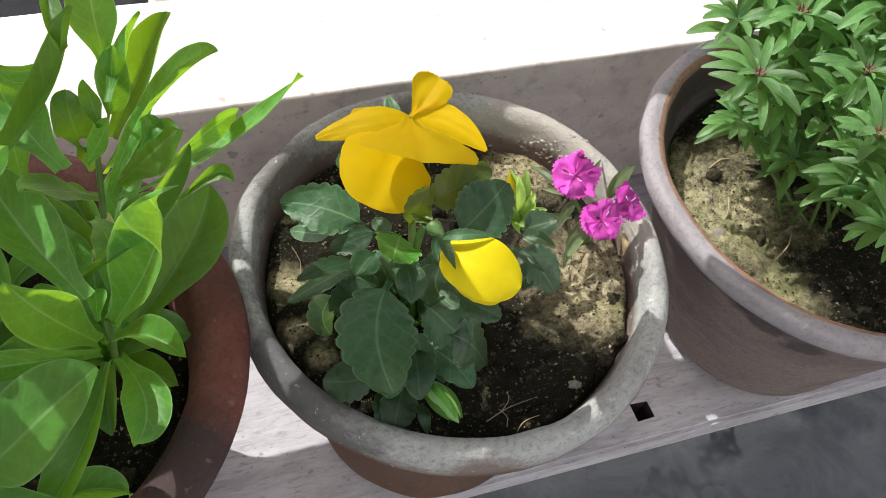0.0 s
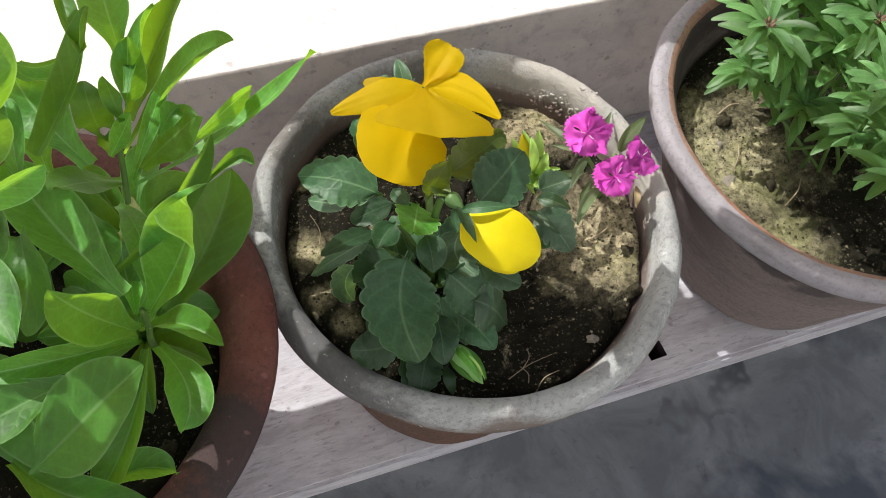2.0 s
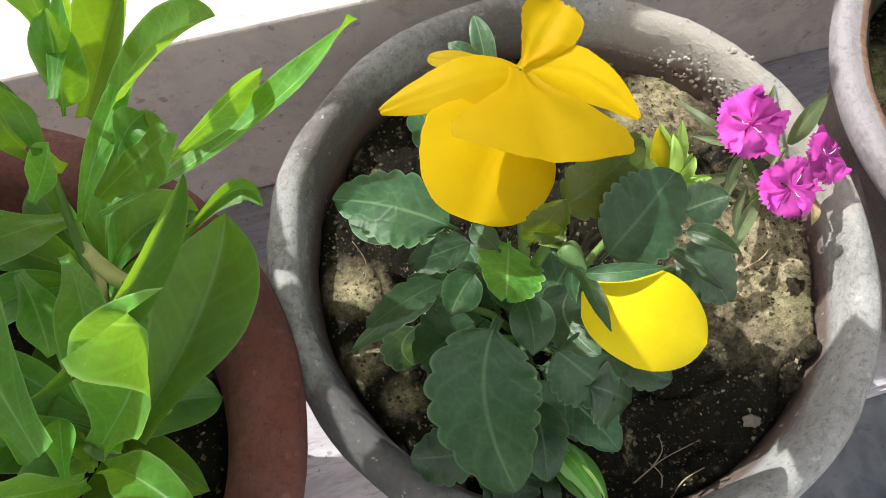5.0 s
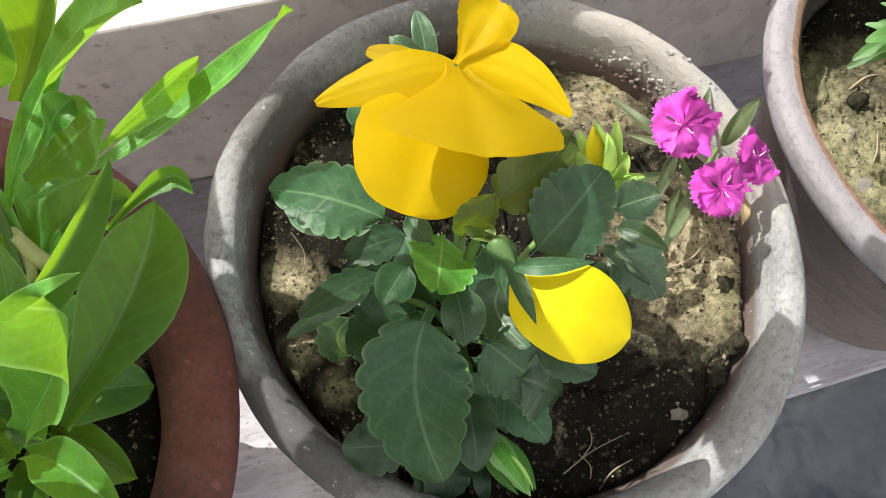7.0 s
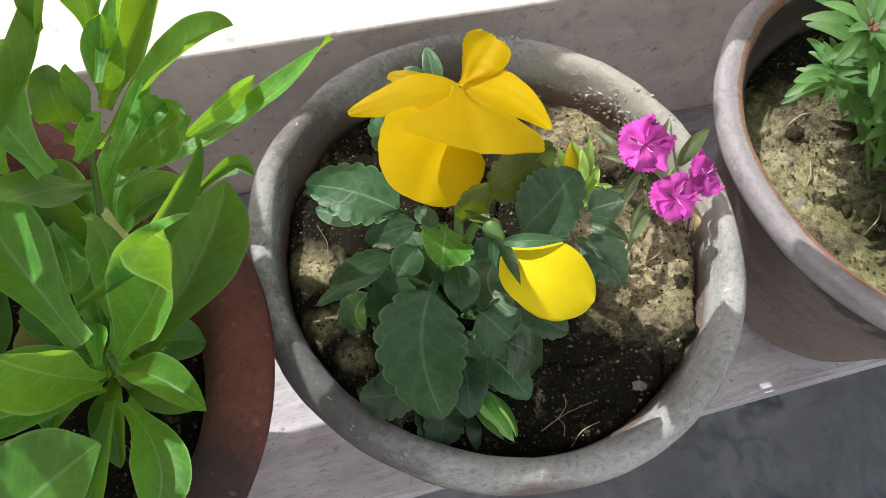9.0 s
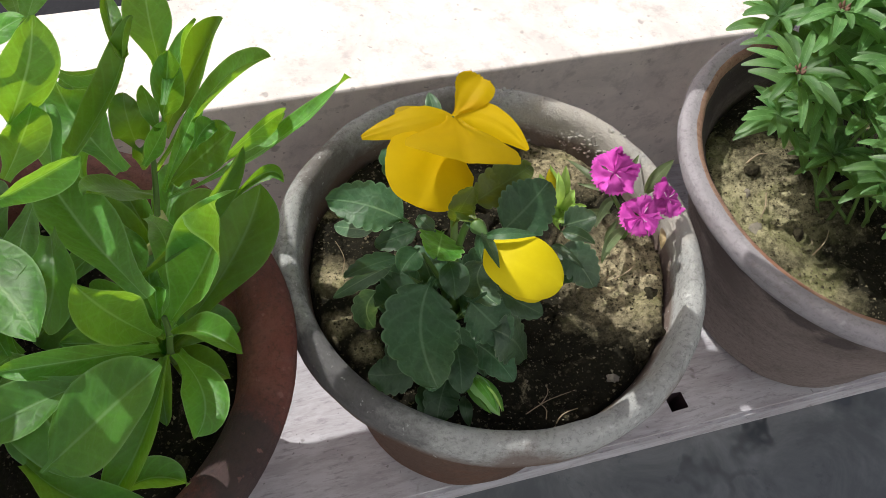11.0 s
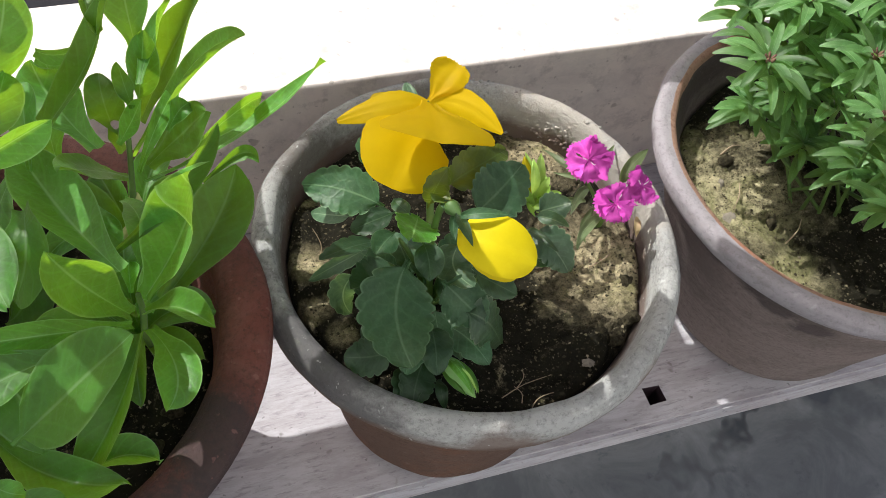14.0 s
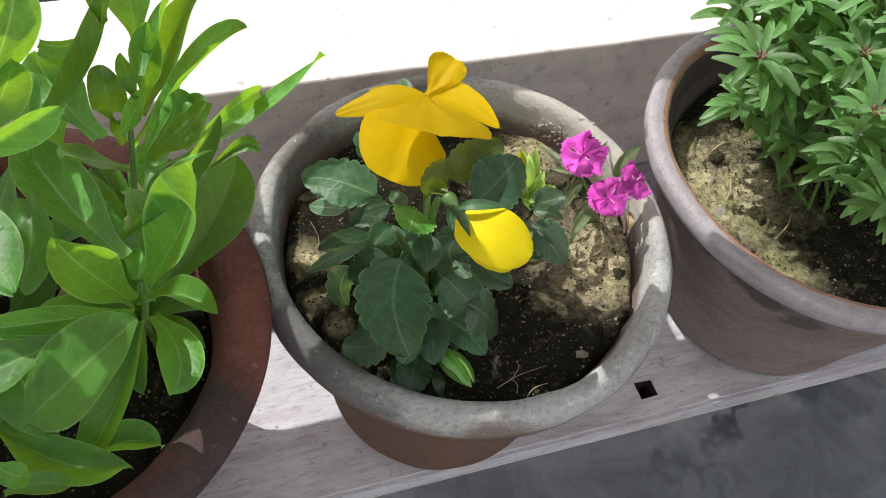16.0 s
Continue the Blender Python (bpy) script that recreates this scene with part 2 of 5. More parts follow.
def ledge():
    """The whitewashed ledge: a thin slab with a small square hole right through it."""
    bm = bmesh.new()
    xs = [-4.0, -0.8, -0.4, -0.2, 0.0, 0.1, 0.2, 0.2465, 0.2590, 0.3, 0.4, 0.5, 0.8, 4.0]
    ys = [SLAB_FRONT, 0.169, 0.1815, 0.22, 0.27, WALL_FRONT - 0.001]
    top = [[bm.verts.new((x, y, 0)) for y in ys] for x in xs]
    low = [[bm.verts.new((x, y, -0.022)) for y in ys] for x in xs]
    for i in range(len(xs) - 1):
        for j in range(len(ys) - 1):
            if abs(xs[i] - 0.2465) < 1e-6 and abs(ys[j] - 0.169) < 1e-6:
                deep = {c: bm.verts.new(low[c[0]][c[1]].co + Vector((0, 0, -0.022))) for c in ((i, j), (i + 1, j), (i + 1, j + 1), (i, j + 1))}
                for a, b in (((i, j), (i + 1, j)), ((i + 1, j), (i + 1, j + 1)), ((i + 1, j + 1), (i, j + 1)), ((i, j + 1), (i, j))):
                    bm.faces.new((top[a[0]][a[1]], top[b[0]][b[1]], low[b[0]][b[1]], low[a[0]][a[1]]))
                    bm.faces.new((low[a[0]][a[1]], low[b[0]][b[1]], deep[b], deep[a]))
                continue
            bm.faces.new((top[i][j], top[i + 1][j], top[i + 1][j + 1], top[i][j + 1]))
            bm.faces.new((low[i][j], low[i][j + 1], low[i + 1][j + 1], low[i + 1][j]))
    for i in range(len(xs) - 1):
        bm.faces.new((top[i][0], low[i][0], low[i + 1][0], top[i + 1][0]))
        bm.faces.new((top[i][-1], top[i + 1][-1], low[i + 1][-1], low[i][-1]))
    for i in (0, -1):
        for j in range(len(ys) - 1):
            bm.faces.new((top[i][j], top[i][j + 1], low[i][j + 1], low[i][j]))
    bmesh.ops.recalc_face_normals(bm, faces=bm.faces)
    front = [e for e in bm.edges if all(abs(v.co.y - SLAB_FRONT) < 1e-6 for v in e.verts) and abs(e.verts[0].co.x - e.verts[1].co.x) > 1e-3]
    bmesh.ops.bevel(bm, geom=front, offset=0.0025, segments=2, affect="EDGES")
    # deep faces of the hole take a near-black that stands for shade
    for f in bm.faces:
        c = f.calc_center_median()
        if 0.245 < c.x < 0.2605 and 0.168 < c.y < 0.183 and c.z < -0.006:
            f.material_index = 1
    hole = [v for v in bm.verts if 0.24 < v.co.x < 0.265 and 0.165 < v.co.y < 0.185]
    for v in hole:
        v.co += 0.0016 * noise.noise_vector(v.co * 300)
    for v in bm.verts:
        v.co.z += 0.0006 * noise.noise(v.co * 9)
    return tagged(part("ledge", bm, (SLAB, HOLE_SHADE), smooth=False), "white painted stone ledge with streaks and a small square hole", "ledge", kind="structure")


ledge()
# added plug, its colour near-black so the hole reads as shaded
tagged(part("hole_shade_plug", box(0.2445, 0.2610, 0.1675, 0.1835, -0.050, -0.0445), HOLE_SHADE, smooth=False), "near-black plug added under the hole to stand for its shade", "pocket", kind="structure")
tagged(part("ledge_base", box(-4.0, 4.0, 0.215, WALL_FRONT - 0.001, -0.6, -0.0225), WALL, smooth=False), "white painted masonry riser under the ledge", "riser", kind="structure")
tagged(part("wall_back", box(-4.0, 4.0, WALL_FRONT, WALL_BACK, -0.6, WALL_TOP, 0.0022, 160, 0.0012), WALL, smooth=False), "low white painted parapet wall with specks and scuffs", "wall", kind="structure")
tagged(part("floor", box(-6.0, 6.0, -0.945, 0.2145, -0.6, FLOOR_Z - 0.0005), FLOOR, smooth=False), "grey veined marble floor in the shade", "floor", kind="structure")
tagged(part("ground", box(-60, 60, -60, 80, -0.7, -0.605), SLATE, smooth=False), "dark slate ground around the low wall", "ground", kind="structure")


# unseen white wall, added to throw sunlight back onto shaded faces
tagged(part("bounce_wall", box(-6.0, 6.0, -1.5, -0.95, -0.6, 3.6), BOUNCE_WHITE, smooth=False), "unseen plain white wall added behind the walkway to bounce sunlight", "wall", kind="structure")


def paving():
    """Pale and sandy border stones let into the dark ground behind the wall."""
    for x0, x1, mat, label in ((-0.032, 0.083, PALE, "white marble border stone with grey clouds"), (0.100, 0.168, PALE, "pale grey border stone"), (0.172, 0.42, SANDY, "sandy pink border stone")):
        bm = box(x0, x1, 0.6, 2.6, -0.604, -0.585, 0.004)
        ob = part("paving", bm, mat, smooth=False)
        tagged(ob, label, "paving", kind="structure")


paving()


# ---- unseen lattice added to cast the bands of shade, over and behind the camera ----
def trellis(z, x0, x1, y0, y1, openings):
    """An unseen lattice of thin slats, added to shade x0..x1, y0..y1 at the height of the rims, but for its openings: y
    from and to, x from and to at the first y, x from and to at the second.
    """
    dx, dy = (z - 0.172) * SUN.x / SUN.z, (z - 0.172) * SUN.y / SUN.z
    cuts = sorted({y0, y1, *(o[0] for o in openings), *(o[1] for o in openings)})
    bm = bmesh.new()
    for a, c in zip(cuts, cuts[1:]):
        spans = []
        for p, q, xa, xb, xc, xd in openings:
            if p <= a + 1e-6 and q >= c - 1e-6:
                f, g = (a - p) / (q - p), (c - p) / (q - p)
                spans.append((xa + (xc - xa) * f, xb + (xd - xb) * f, xa + (xc - xa) * g, xb + (xd - xb) * g))
        ends = [(x0, x0)]
        for la, lb, ra, rb in sorted(spans):
            if la <= ends[-1][0] and len(ends) > 1:
                ends[-1] = (max(ends[-1][0], lb), max(ends[-1][1], rb))
            else:
                ends += [(la, ra), (lb, rb)]
        ends.append((x1, x1))
        for (l0, l1), (r0, r1) in zip(ends[::2], ends[1::2]):
            if r0 - l0 < 1e-4 and r1 - l1 < 1e-4:
                continue
            foot = [bm.verts.new((x + dx, y + dy, z)) for x, y in ((l0, a), (r0, a), (r1, c), (l1, c))]
            head = [bm.verts.new(v.co + Vector((0, 0, 0.003))) for v in foot]
            bm.faces.new(foot[::-1])
            bm.faces.new(head)
            for i in range(4):
                bm.faces.new((foot[i], foot[(i + 1) % 4], head[(i + 1) % 4], head[i]))
    return tagged(part("trellis", bm, WOOD, smooth=False), "unseen slatted sheet added over the pots to cast bands of shade", "trellis", kind="structure")


# openings are set to let sun onto chosen leaves, petals, rims and earth
trellis(0.50, -0.95, 0.95, 0.02, 0.362, (
    (0.3225, 0.3620, -0.95, -0.020, -0.95, -0.020),
    (0.1850, 0.2450, 0.013, 0.95, 0.013, 0.95),
    (0.2450, 0.2800, 0.013, 0.228, 0.013, 0.214),
    (0.2800, 0.2995, 0.013, 0.204, 0.013, 0.196),
    (0.2450, 0.2780, 0.232, 0.95, 0.232, 0.95),
    (0.3225, 0.3450, 0.205, 0.216, 0.205, 0.216),
    (0.1700, 0.1850, 0.013, 0.196, 0.013, 0.219),
    (0.1700, 0.1850, 0.226, 0.95, 0.226, 0.95),
    (0.1600, 0.1850, 0.196, 0.206, 0.188, 0.226),
    (0.2995, 0.3080, 0.150, 0.192, 0.155, 0.186),
    (0.1380, 0.1700, 0.262, 0.95, 0.238, 0.95),
    (0.0850, 0.1380, 0.320, 0.95, 0.305, 0.95),
    (0.1560, 0.2050, -0.020, -0.013, -0.028, -0.014),
    (0.2320, 0.2430, 0.005, 0.013, 0.005, 0.013),
    (0.2280, 0.2640, -0.044, -0.026, -0.040, -0.020),
    (0.1560, 0.1700, 0.098, 0.150, 0.092, 0.152),
    (0.1400, 0.1560, 0.112, 0.146, 0.104, 0.150),
    (0.1080, 0.1400, 0.128, 0.150, 0.119, 0.150),
    (0.1140, 0.1212, 0.0766, 0.096, 0.0766, 0.096),
    (0.0640, 0.0900, -0.0165, -0.0060, -0.0315, -0.0200),
    (0.0900, 0.1350, -0.060, -0.022, -0.060, -0.026),
    (0.0530, 0.0930, 0.004, 0.036, 0.002, 0.050),
    (0.0930, 0.1200, 0.002, 0.052, 0.002, 0.042),
    (0.1200, 0.1400, 0.030, 0.044, 0.034, 0.046),
    (0.1430, 0.1560, -0.018, -0.012, -0.020, -0.014),
    (0.0760, 0.0880, -0.003, 0.004, -0.003, 0.004),
    (0.0950, 0.1090, -0.052, -0.044, -0.042, -0.034),
    (0.1150, 0.1240, -0.030, -0.022, -0.030, -0.022),
    (0.0810, 0.0860, -0.038, -0.036, -0.038, -0.036),
))


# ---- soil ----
def soil_material(name, dry, shade_damp, moss, sun_crusts=()):
    """Earth with light in its colour: dark for shade and watering, pale dry crust at the given sunlit places."""
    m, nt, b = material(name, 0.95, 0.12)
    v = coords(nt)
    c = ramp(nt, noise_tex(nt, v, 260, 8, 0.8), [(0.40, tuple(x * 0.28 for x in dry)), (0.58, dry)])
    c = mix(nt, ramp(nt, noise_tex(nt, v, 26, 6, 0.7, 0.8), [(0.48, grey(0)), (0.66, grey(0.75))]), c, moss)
    shade_earth = ramp(nt, noise_tex(nt, v, 90, 8, 0.75), [(0.35, tuple(x * 0.5 for x in shade_damp)), (0.62, shade_damp)])
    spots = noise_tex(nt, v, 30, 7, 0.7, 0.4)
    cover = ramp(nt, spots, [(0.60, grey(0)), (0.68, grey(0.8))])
    for x, y, r in sun_crusts:
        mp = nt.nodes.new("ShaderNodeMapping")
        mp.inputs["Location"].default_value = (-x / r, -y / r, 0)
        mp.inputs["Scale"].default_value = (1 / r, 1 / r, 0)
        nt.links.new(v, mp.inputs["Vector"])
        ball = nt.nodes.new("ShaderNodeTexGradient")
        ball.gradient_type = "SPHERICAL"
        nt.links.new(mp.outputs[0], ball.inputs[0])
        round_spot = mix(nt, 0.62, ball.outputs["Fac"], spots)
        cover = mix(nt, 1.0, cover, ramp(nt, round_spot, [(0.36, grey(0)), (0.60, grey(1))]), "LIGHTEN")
    c = mix(nt, cover, shade_earth, c)
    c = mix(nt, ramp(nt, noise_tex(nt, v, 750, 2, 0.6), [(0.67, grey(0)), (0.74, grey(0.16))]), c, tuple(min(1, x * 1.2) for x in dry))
    c = mix(nt, ramp(nt, noise_tex(nt, v, 300, 5, 0.75), [(0.31, grey(0.5)), (0.37, grey(0))]), c, tuple(x * 0.5 for x in shade_damp))
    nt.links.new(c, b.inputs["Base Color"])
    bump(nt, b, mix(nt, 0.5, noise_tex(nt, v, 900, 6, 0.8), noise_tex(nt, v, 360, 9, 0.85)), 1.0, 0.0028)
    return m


def grit(name):
    """Crumbs of earth: mostly dark, a few pale, each its own tone."""
    m, nt, b = material(name, 0.95, 0.1)
    g = nt.nodes.new("ShaderNodeNewGeometry")
    nt.links.new(ramp(nt, g.outputs["Random Per Island"], [(0.0, (0.035, 0.031, 0.020)), (0.6, (0.11, 0.098, 0.064)), (0.93, (0.20, 0.175, 0.115)), (1.0, (0.38, 0.34, 0.24))]), b.inputs["Base Color"])
    return m


# pale places lie where sun reaches each bed; the dark tone carries shade
SOIL_RED = soil_material("shade_dark_loam", (0.46, 0.41, 0.27), (0.024, 0.022, 0.015), (0.16, 0.17, 0.05), ((0.084, 0.016, 0.016), (0.05, 0.06, 0.02)))
SOIL = soil_material("sun_patched_loam", (0.62, 0.54, 0.345), (0.027, 0.025, 0.017), (0.30, 0.31, 0.12), ((0.068, -0.024, 0.054), (-0.080, 0.008, 0.016), (-0.083, -0.018, 0.013), (-0.075, -0.036, 0.014), (0.060, 0.052, 0.034)))
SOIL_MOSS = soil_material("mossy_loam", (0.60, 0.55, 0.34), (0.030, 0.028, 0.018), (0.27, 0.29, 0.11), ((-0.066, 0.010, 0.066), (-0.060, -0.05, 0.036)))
STONE = clay("pebble_stone", (0.24, 0.21, 0.17), (0.31, 0.28, 0.23), 0.5, (0.22, 0.2, 0.17))
CLOD = soil_material("clod_loam", (0.085, 0.075, 0.048), (0.05, 0.043, 0.03), (0.06, 0.06, 0.025), ((0, 0, 1.0),))
CRUMB = grit("crumb_loam")
STRAW = plain("dry_rootlet", (0.42, 0.33, 0.22), 0.8)


def soil_height(x, y, r, seed):
    """How far the earth lies above its mean level at a place in the pot."""
    q = Vector((x + seed, y + seed * 0.7, 0))
    rr = math.hypot(x, y) / r
    h = 0.0045 * noise.noise(q * 22) + 0.0032 * noise.noise(q * 60) + 0.0012 * noise.noise(q * 130) + 0.0012 * noise.noise(q * 270) + 0.0012 * noise.noise(q * 600)
    crack = abs(noise.noise(q * 36 + Vector((5, 0, 0))))
    h -= 0.0030 * max(0, 1 - crack / 0.035)
    edge = max(0, (rr - 0.86) / 0.14)
    a = math.atan2(y, x)
    return h + 0.004 * edge * edge * noise.noise(Vector((math.cos(a) * 2.2 + seed, math.sin(a) * 2.2, 3))) - 0.003 * edge ** 4 - 0.010 * max(0, (rr - 0.955 + 0.012 * noise.noise(Vector((x * 90, y * 90, seed)))) / 0.045) ** 2


def soil_bed(r, z, seed, mat, parent, off=(0, 0)):
    """An uneven bed of earth inside a pot: dense rings, clods, cracks and a sunken margin."""
    bm = bmesh.new()
    rings, n = 80, 260
    rows = [[bm.verts.new((off[0], off[1], z + soil_height(0, 0, r, seed)))]]
    for k in range(1, rings + 1):
        rr = r * k / rings
        row = []
        for i in range(n):
            a = 2 * math.pi * i / n
            x, y = rr * math.cos(a), rr * math.sin(a)
            row.append(bm.verts.new((x + off[0], y + off[1], z + soil_height(x, y, r, seed))))
        rows.append(row)
    for i in range(n):
        bm.faces.new((rows[0][0], rows[1][i], rows[1][(i + 1) % n]))
    for a, b in zip(rows[1:], rows[2:]):
        for i in range(n):
            j = (i + 1) % n
            bm.faces.new((a[i], b[i], b[j], a[j]))
    return part("soil", bm, mat, parent, "dry crumbly earth with moss")


def pebble(size, seed, flat=0.6):
    bm = bmesh.new()
    bmesh.ops.create_icosphere(bm, subdivisions=3, radius=1)
    for v in bm.verts:
        v.co *= 1 + 0.55 * noise.noise(v.co * 1.3 + Vector((seed, 0, 0))) + 0.3 * noise.noise(v.co * 3.1 + Vector((0, seed, 0)))
        v.co = Vector((v.co.x * size, v.co.y * size * 0.75, v.co.z * size * flat))
    return bm


def pot(name, at, profile, cut, mats, label, soil_r, soil_z, soil_mat, seed, wobble=0.0012, lip=None, lean=(0, 0)):
    """A turned clay pot in two parts: body and rim (the profile is cut in two at index cut), with its bed of earth."""
    p = empty(name, at)
    part("body", lathe(profile[: cut + 1], wobble=wobble, seed=seed, lean=lean), mats[0], p)
    if lip:
        part("rim", lathe(profile[cut : lip[0] + 1], wobble=wobble, seed=seed, lean=lean), mats[1], p)
        part("inner_lip", lathe(profile[lip[0] : lip[1] + 1], wobble=wobble, seed=seed, lean=lean), mats[2], p, "worn bare orange clay lip")
        part("inner_wall", lathe(profile[lip[1] :], wobble=wobble, seed=seed, lean=lean), mats[0], p)
    else:
        part("rim", lathe(profile[cut:], wobble=wobble, seed=seed, lean=lean), mats[1], p)
    tagged(p, label, "flower pot")
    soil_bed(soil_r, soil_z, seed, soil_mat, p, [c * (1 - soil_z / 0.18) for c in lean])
    return p


P1, P2, P3 = (-0.111, 0.206, 0.0), (0.1140, 0.2215, 0.0), (0.3350, 0.2145, 0.0)
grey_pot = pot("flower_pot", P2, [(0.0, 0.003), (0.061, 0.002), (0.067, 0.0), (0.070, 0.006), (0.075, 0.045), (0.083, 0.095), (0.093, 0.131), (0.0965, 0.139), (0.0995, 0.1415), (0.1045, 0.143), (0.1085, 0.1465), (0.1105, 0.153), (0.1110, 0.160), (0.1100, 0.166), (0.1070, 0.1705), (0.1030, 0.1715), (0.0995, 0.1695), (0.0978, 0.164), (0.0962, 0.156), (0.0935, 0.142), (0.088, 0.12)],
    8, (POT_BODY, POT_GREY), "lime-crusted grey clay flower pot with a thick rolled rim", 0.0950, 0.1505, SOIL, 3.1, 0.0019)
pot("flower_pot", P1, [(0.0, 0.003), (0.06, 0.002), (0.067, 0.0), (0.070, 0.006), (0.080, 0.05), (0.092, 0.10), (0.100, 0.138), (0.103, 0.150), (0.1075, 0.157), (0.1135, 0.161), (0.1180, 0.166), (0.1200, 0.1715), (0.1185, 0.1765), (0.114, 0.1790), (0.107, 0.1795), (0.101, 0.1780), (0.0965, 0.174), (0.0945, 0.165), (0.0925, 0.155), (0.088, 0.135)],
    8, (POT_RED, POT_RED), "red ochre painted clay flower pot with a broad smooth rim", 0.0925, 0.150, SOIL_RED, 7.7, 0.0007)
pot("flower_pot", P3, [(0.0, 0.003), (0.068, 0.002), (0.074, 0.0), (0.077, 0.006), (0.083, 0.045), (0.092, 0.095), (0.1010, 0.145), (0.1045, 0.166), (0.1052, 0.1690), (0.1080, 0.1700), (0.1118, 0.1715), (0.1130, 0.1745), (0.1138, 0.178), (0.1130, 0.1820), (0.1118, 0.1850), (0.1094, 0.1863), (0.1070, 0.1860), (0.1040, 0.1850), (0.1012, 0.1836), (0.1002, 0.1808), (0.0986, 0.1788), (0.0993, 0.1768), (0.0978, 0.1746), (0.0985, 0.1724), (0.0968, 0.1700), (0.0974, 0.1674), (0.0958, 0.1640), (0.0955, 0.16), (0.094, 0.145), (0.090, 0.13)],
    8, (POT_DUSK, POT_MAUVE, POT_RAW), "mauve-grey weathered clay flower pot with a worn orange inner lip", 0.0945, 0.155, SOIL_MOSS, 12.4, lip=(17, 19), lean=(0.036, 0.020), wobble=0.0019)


def lime_crust(parent):
    """Rough pale grains of lime grown on the inner face of the rim."""
    r2 = random.Random(5)
    bm = bmesh.new()
    for k in range(340):
        a = radians(r2.gauss(48, 24))
        f = r2.random() ** 0.8
        r, z = 0.1005 - 0.0055 * f, 0.1700 - 0.0185 * f
        if f < 0.12:
            r, z = 0.1030 + 0.004 * r2.random(), 0.1714
        size = r2.uniform(0.0004, 0.0011)
        ball = bmesh.ops.create_icosphere(bm, subdivisions=1, radius=size)["verts"]
        for v in ball:
            v.co *= 1 + 0.5 * noise.noise(v.co * 900 + Vector((k, 0, 0)))
            v.co = Vector((v.co.x * r2.uniform(0.9, 1.5) + r * math.cos(a), v.co.y * 1.2 + r * math.sin(a), v.co.z * 0.9 + z))
    return tagged(part("lime_crust", bm, POT_GREY, parent, "rough pale lime crust"), kind="stuff")


lime_crust(grey_pot)


# ---- plant materials ----
def leaf_material(name, deep, light, vein, glow, share, rough=0.42, spec=0.5, veins=9.0, strength=0.5, fuzz=0.0):
    """A leaf: mottled green, paler midrib and side veins along the blade, and light coming through it."""
    m, nt, b = material(name, rough, spec)
    b.inputs["Sheen Weight"].default_value, b.inputs["Sheen Roughness"].default_value = fuzz, 0.35
    tc = nt.nodes.new("ShaderNodeTexCoord")
    sep = nt.nodes.new("ShaderNodeSeparateXYZ")
    nt.links.new(tc.outputs["UV"], sep.inputs[0])

    def calc(op, a, c):
        n = nt.nodes.new("ShaderNodeMath")
        n.operation = op
        for sock, v in zip(n.inputs, (a, c)):
            if isinstance(v, (int, float)):
                sock.default_value = v
            else:
                nt.links.new(v, sock)
        return n.outputs[0]

    across = calc("ABSOLUTE", calc("SUBTRACT", sep.outputs[0], 0.5), 0.0)
    rib = ramp(nt, across, [(0.008, grey(0.7)), (0.030, grey(0))])
    side = calc("SINE", calc("MULTIPLY", calc("SUBTRACT", sep.outputs[1], calc("MULTIPLY", across, 0.55)), veins * 6.283), 0.0)
    side = ramp(nt, side, [(0.72, grey(0)), (1.0, grey(0.38))])
    v = coords(nt)
    info = nt.nodes.new("ShaderNodeObjectInfo")
    tone = nt.nodes.new("ShaderNodeHueSaturation")
    vary = nt.nodes.new("ShaderNodeMapRange")
    vary.inputs["To Min"].default_value, vary.inputs["To Max"].default_value = 0.48, 1.45
    nt.links.new(info.outputs["Random"], vary.inputs["Value"])
    nt.links.new(vary.outputs[0], tone.inputs["Value"])
    c = mix(nt, ramp(nt, noise_tex(nt, v, 75, 8, 0.8), [(0.36, grey(0)), (0.64, grey(1))]), deep, light)
    c = mix(nt, side, c, tuple(x * 1.3 for x in light))
    c = mix(nt, rib, c, vein)
    c = mix(nt, ramp(nt, across, [(0.462, grey(0)), (0.5, grey(0.85))]), c, vein)
    c = mix(nt, ramp(nt, noise_tex(nt, v, 700, 2), [(0.64, grey(0)), (0.74, grey(0.25))]), c, vein)
    cells = nt.nodes.new("ShaderNodeTexVoronoi")
    cells.feature = "DISTANCE_TO_EDGE"
    cells.inputs["Scale"].default_value = 210
    nt.links.new(v, cells.inputs["Vector"])
    net = ramp(nt, cells.outputs["Distance"], [(0.0, grey(1)), (0.16, grey(0))])
    if veins:
        c = mix(nt, mix(nt, 1.0, net, grey(0.10), "MULTIPLY"), c, vein)
    nt.links.new(c, tone.inputs["Color"])
    nt.links.new(tone.outputs[0], b.inputs["Base Color"])
    bump(nt, b, mix(nt, 0.55, mix(nt, 0.5, rib, side), mix(nt, 0.5, noise_tex(nt, v, 420, 4), net if veins else noise_tex(nt, v, 110, 3))), strength, 0.0006)
    tr = nt.nodes.new("ShaderNodeBsdfTranslucent")
    nt.links.new(mix(nt, 0.28, glow, c), tr.inputs[0])
    sh = nt.nodes.new("ShaderNodeMixShader")
    sh.inputs[0].default_value = share
    nt.links.new(b.outputs[0], sh.inputs[1])
    nt.links.new(tr.outputs[0], sh.inputs[2])
    nt.links.new(sh.outputs[0], nt.nodes["Material Output"].inputs[0])
    return m


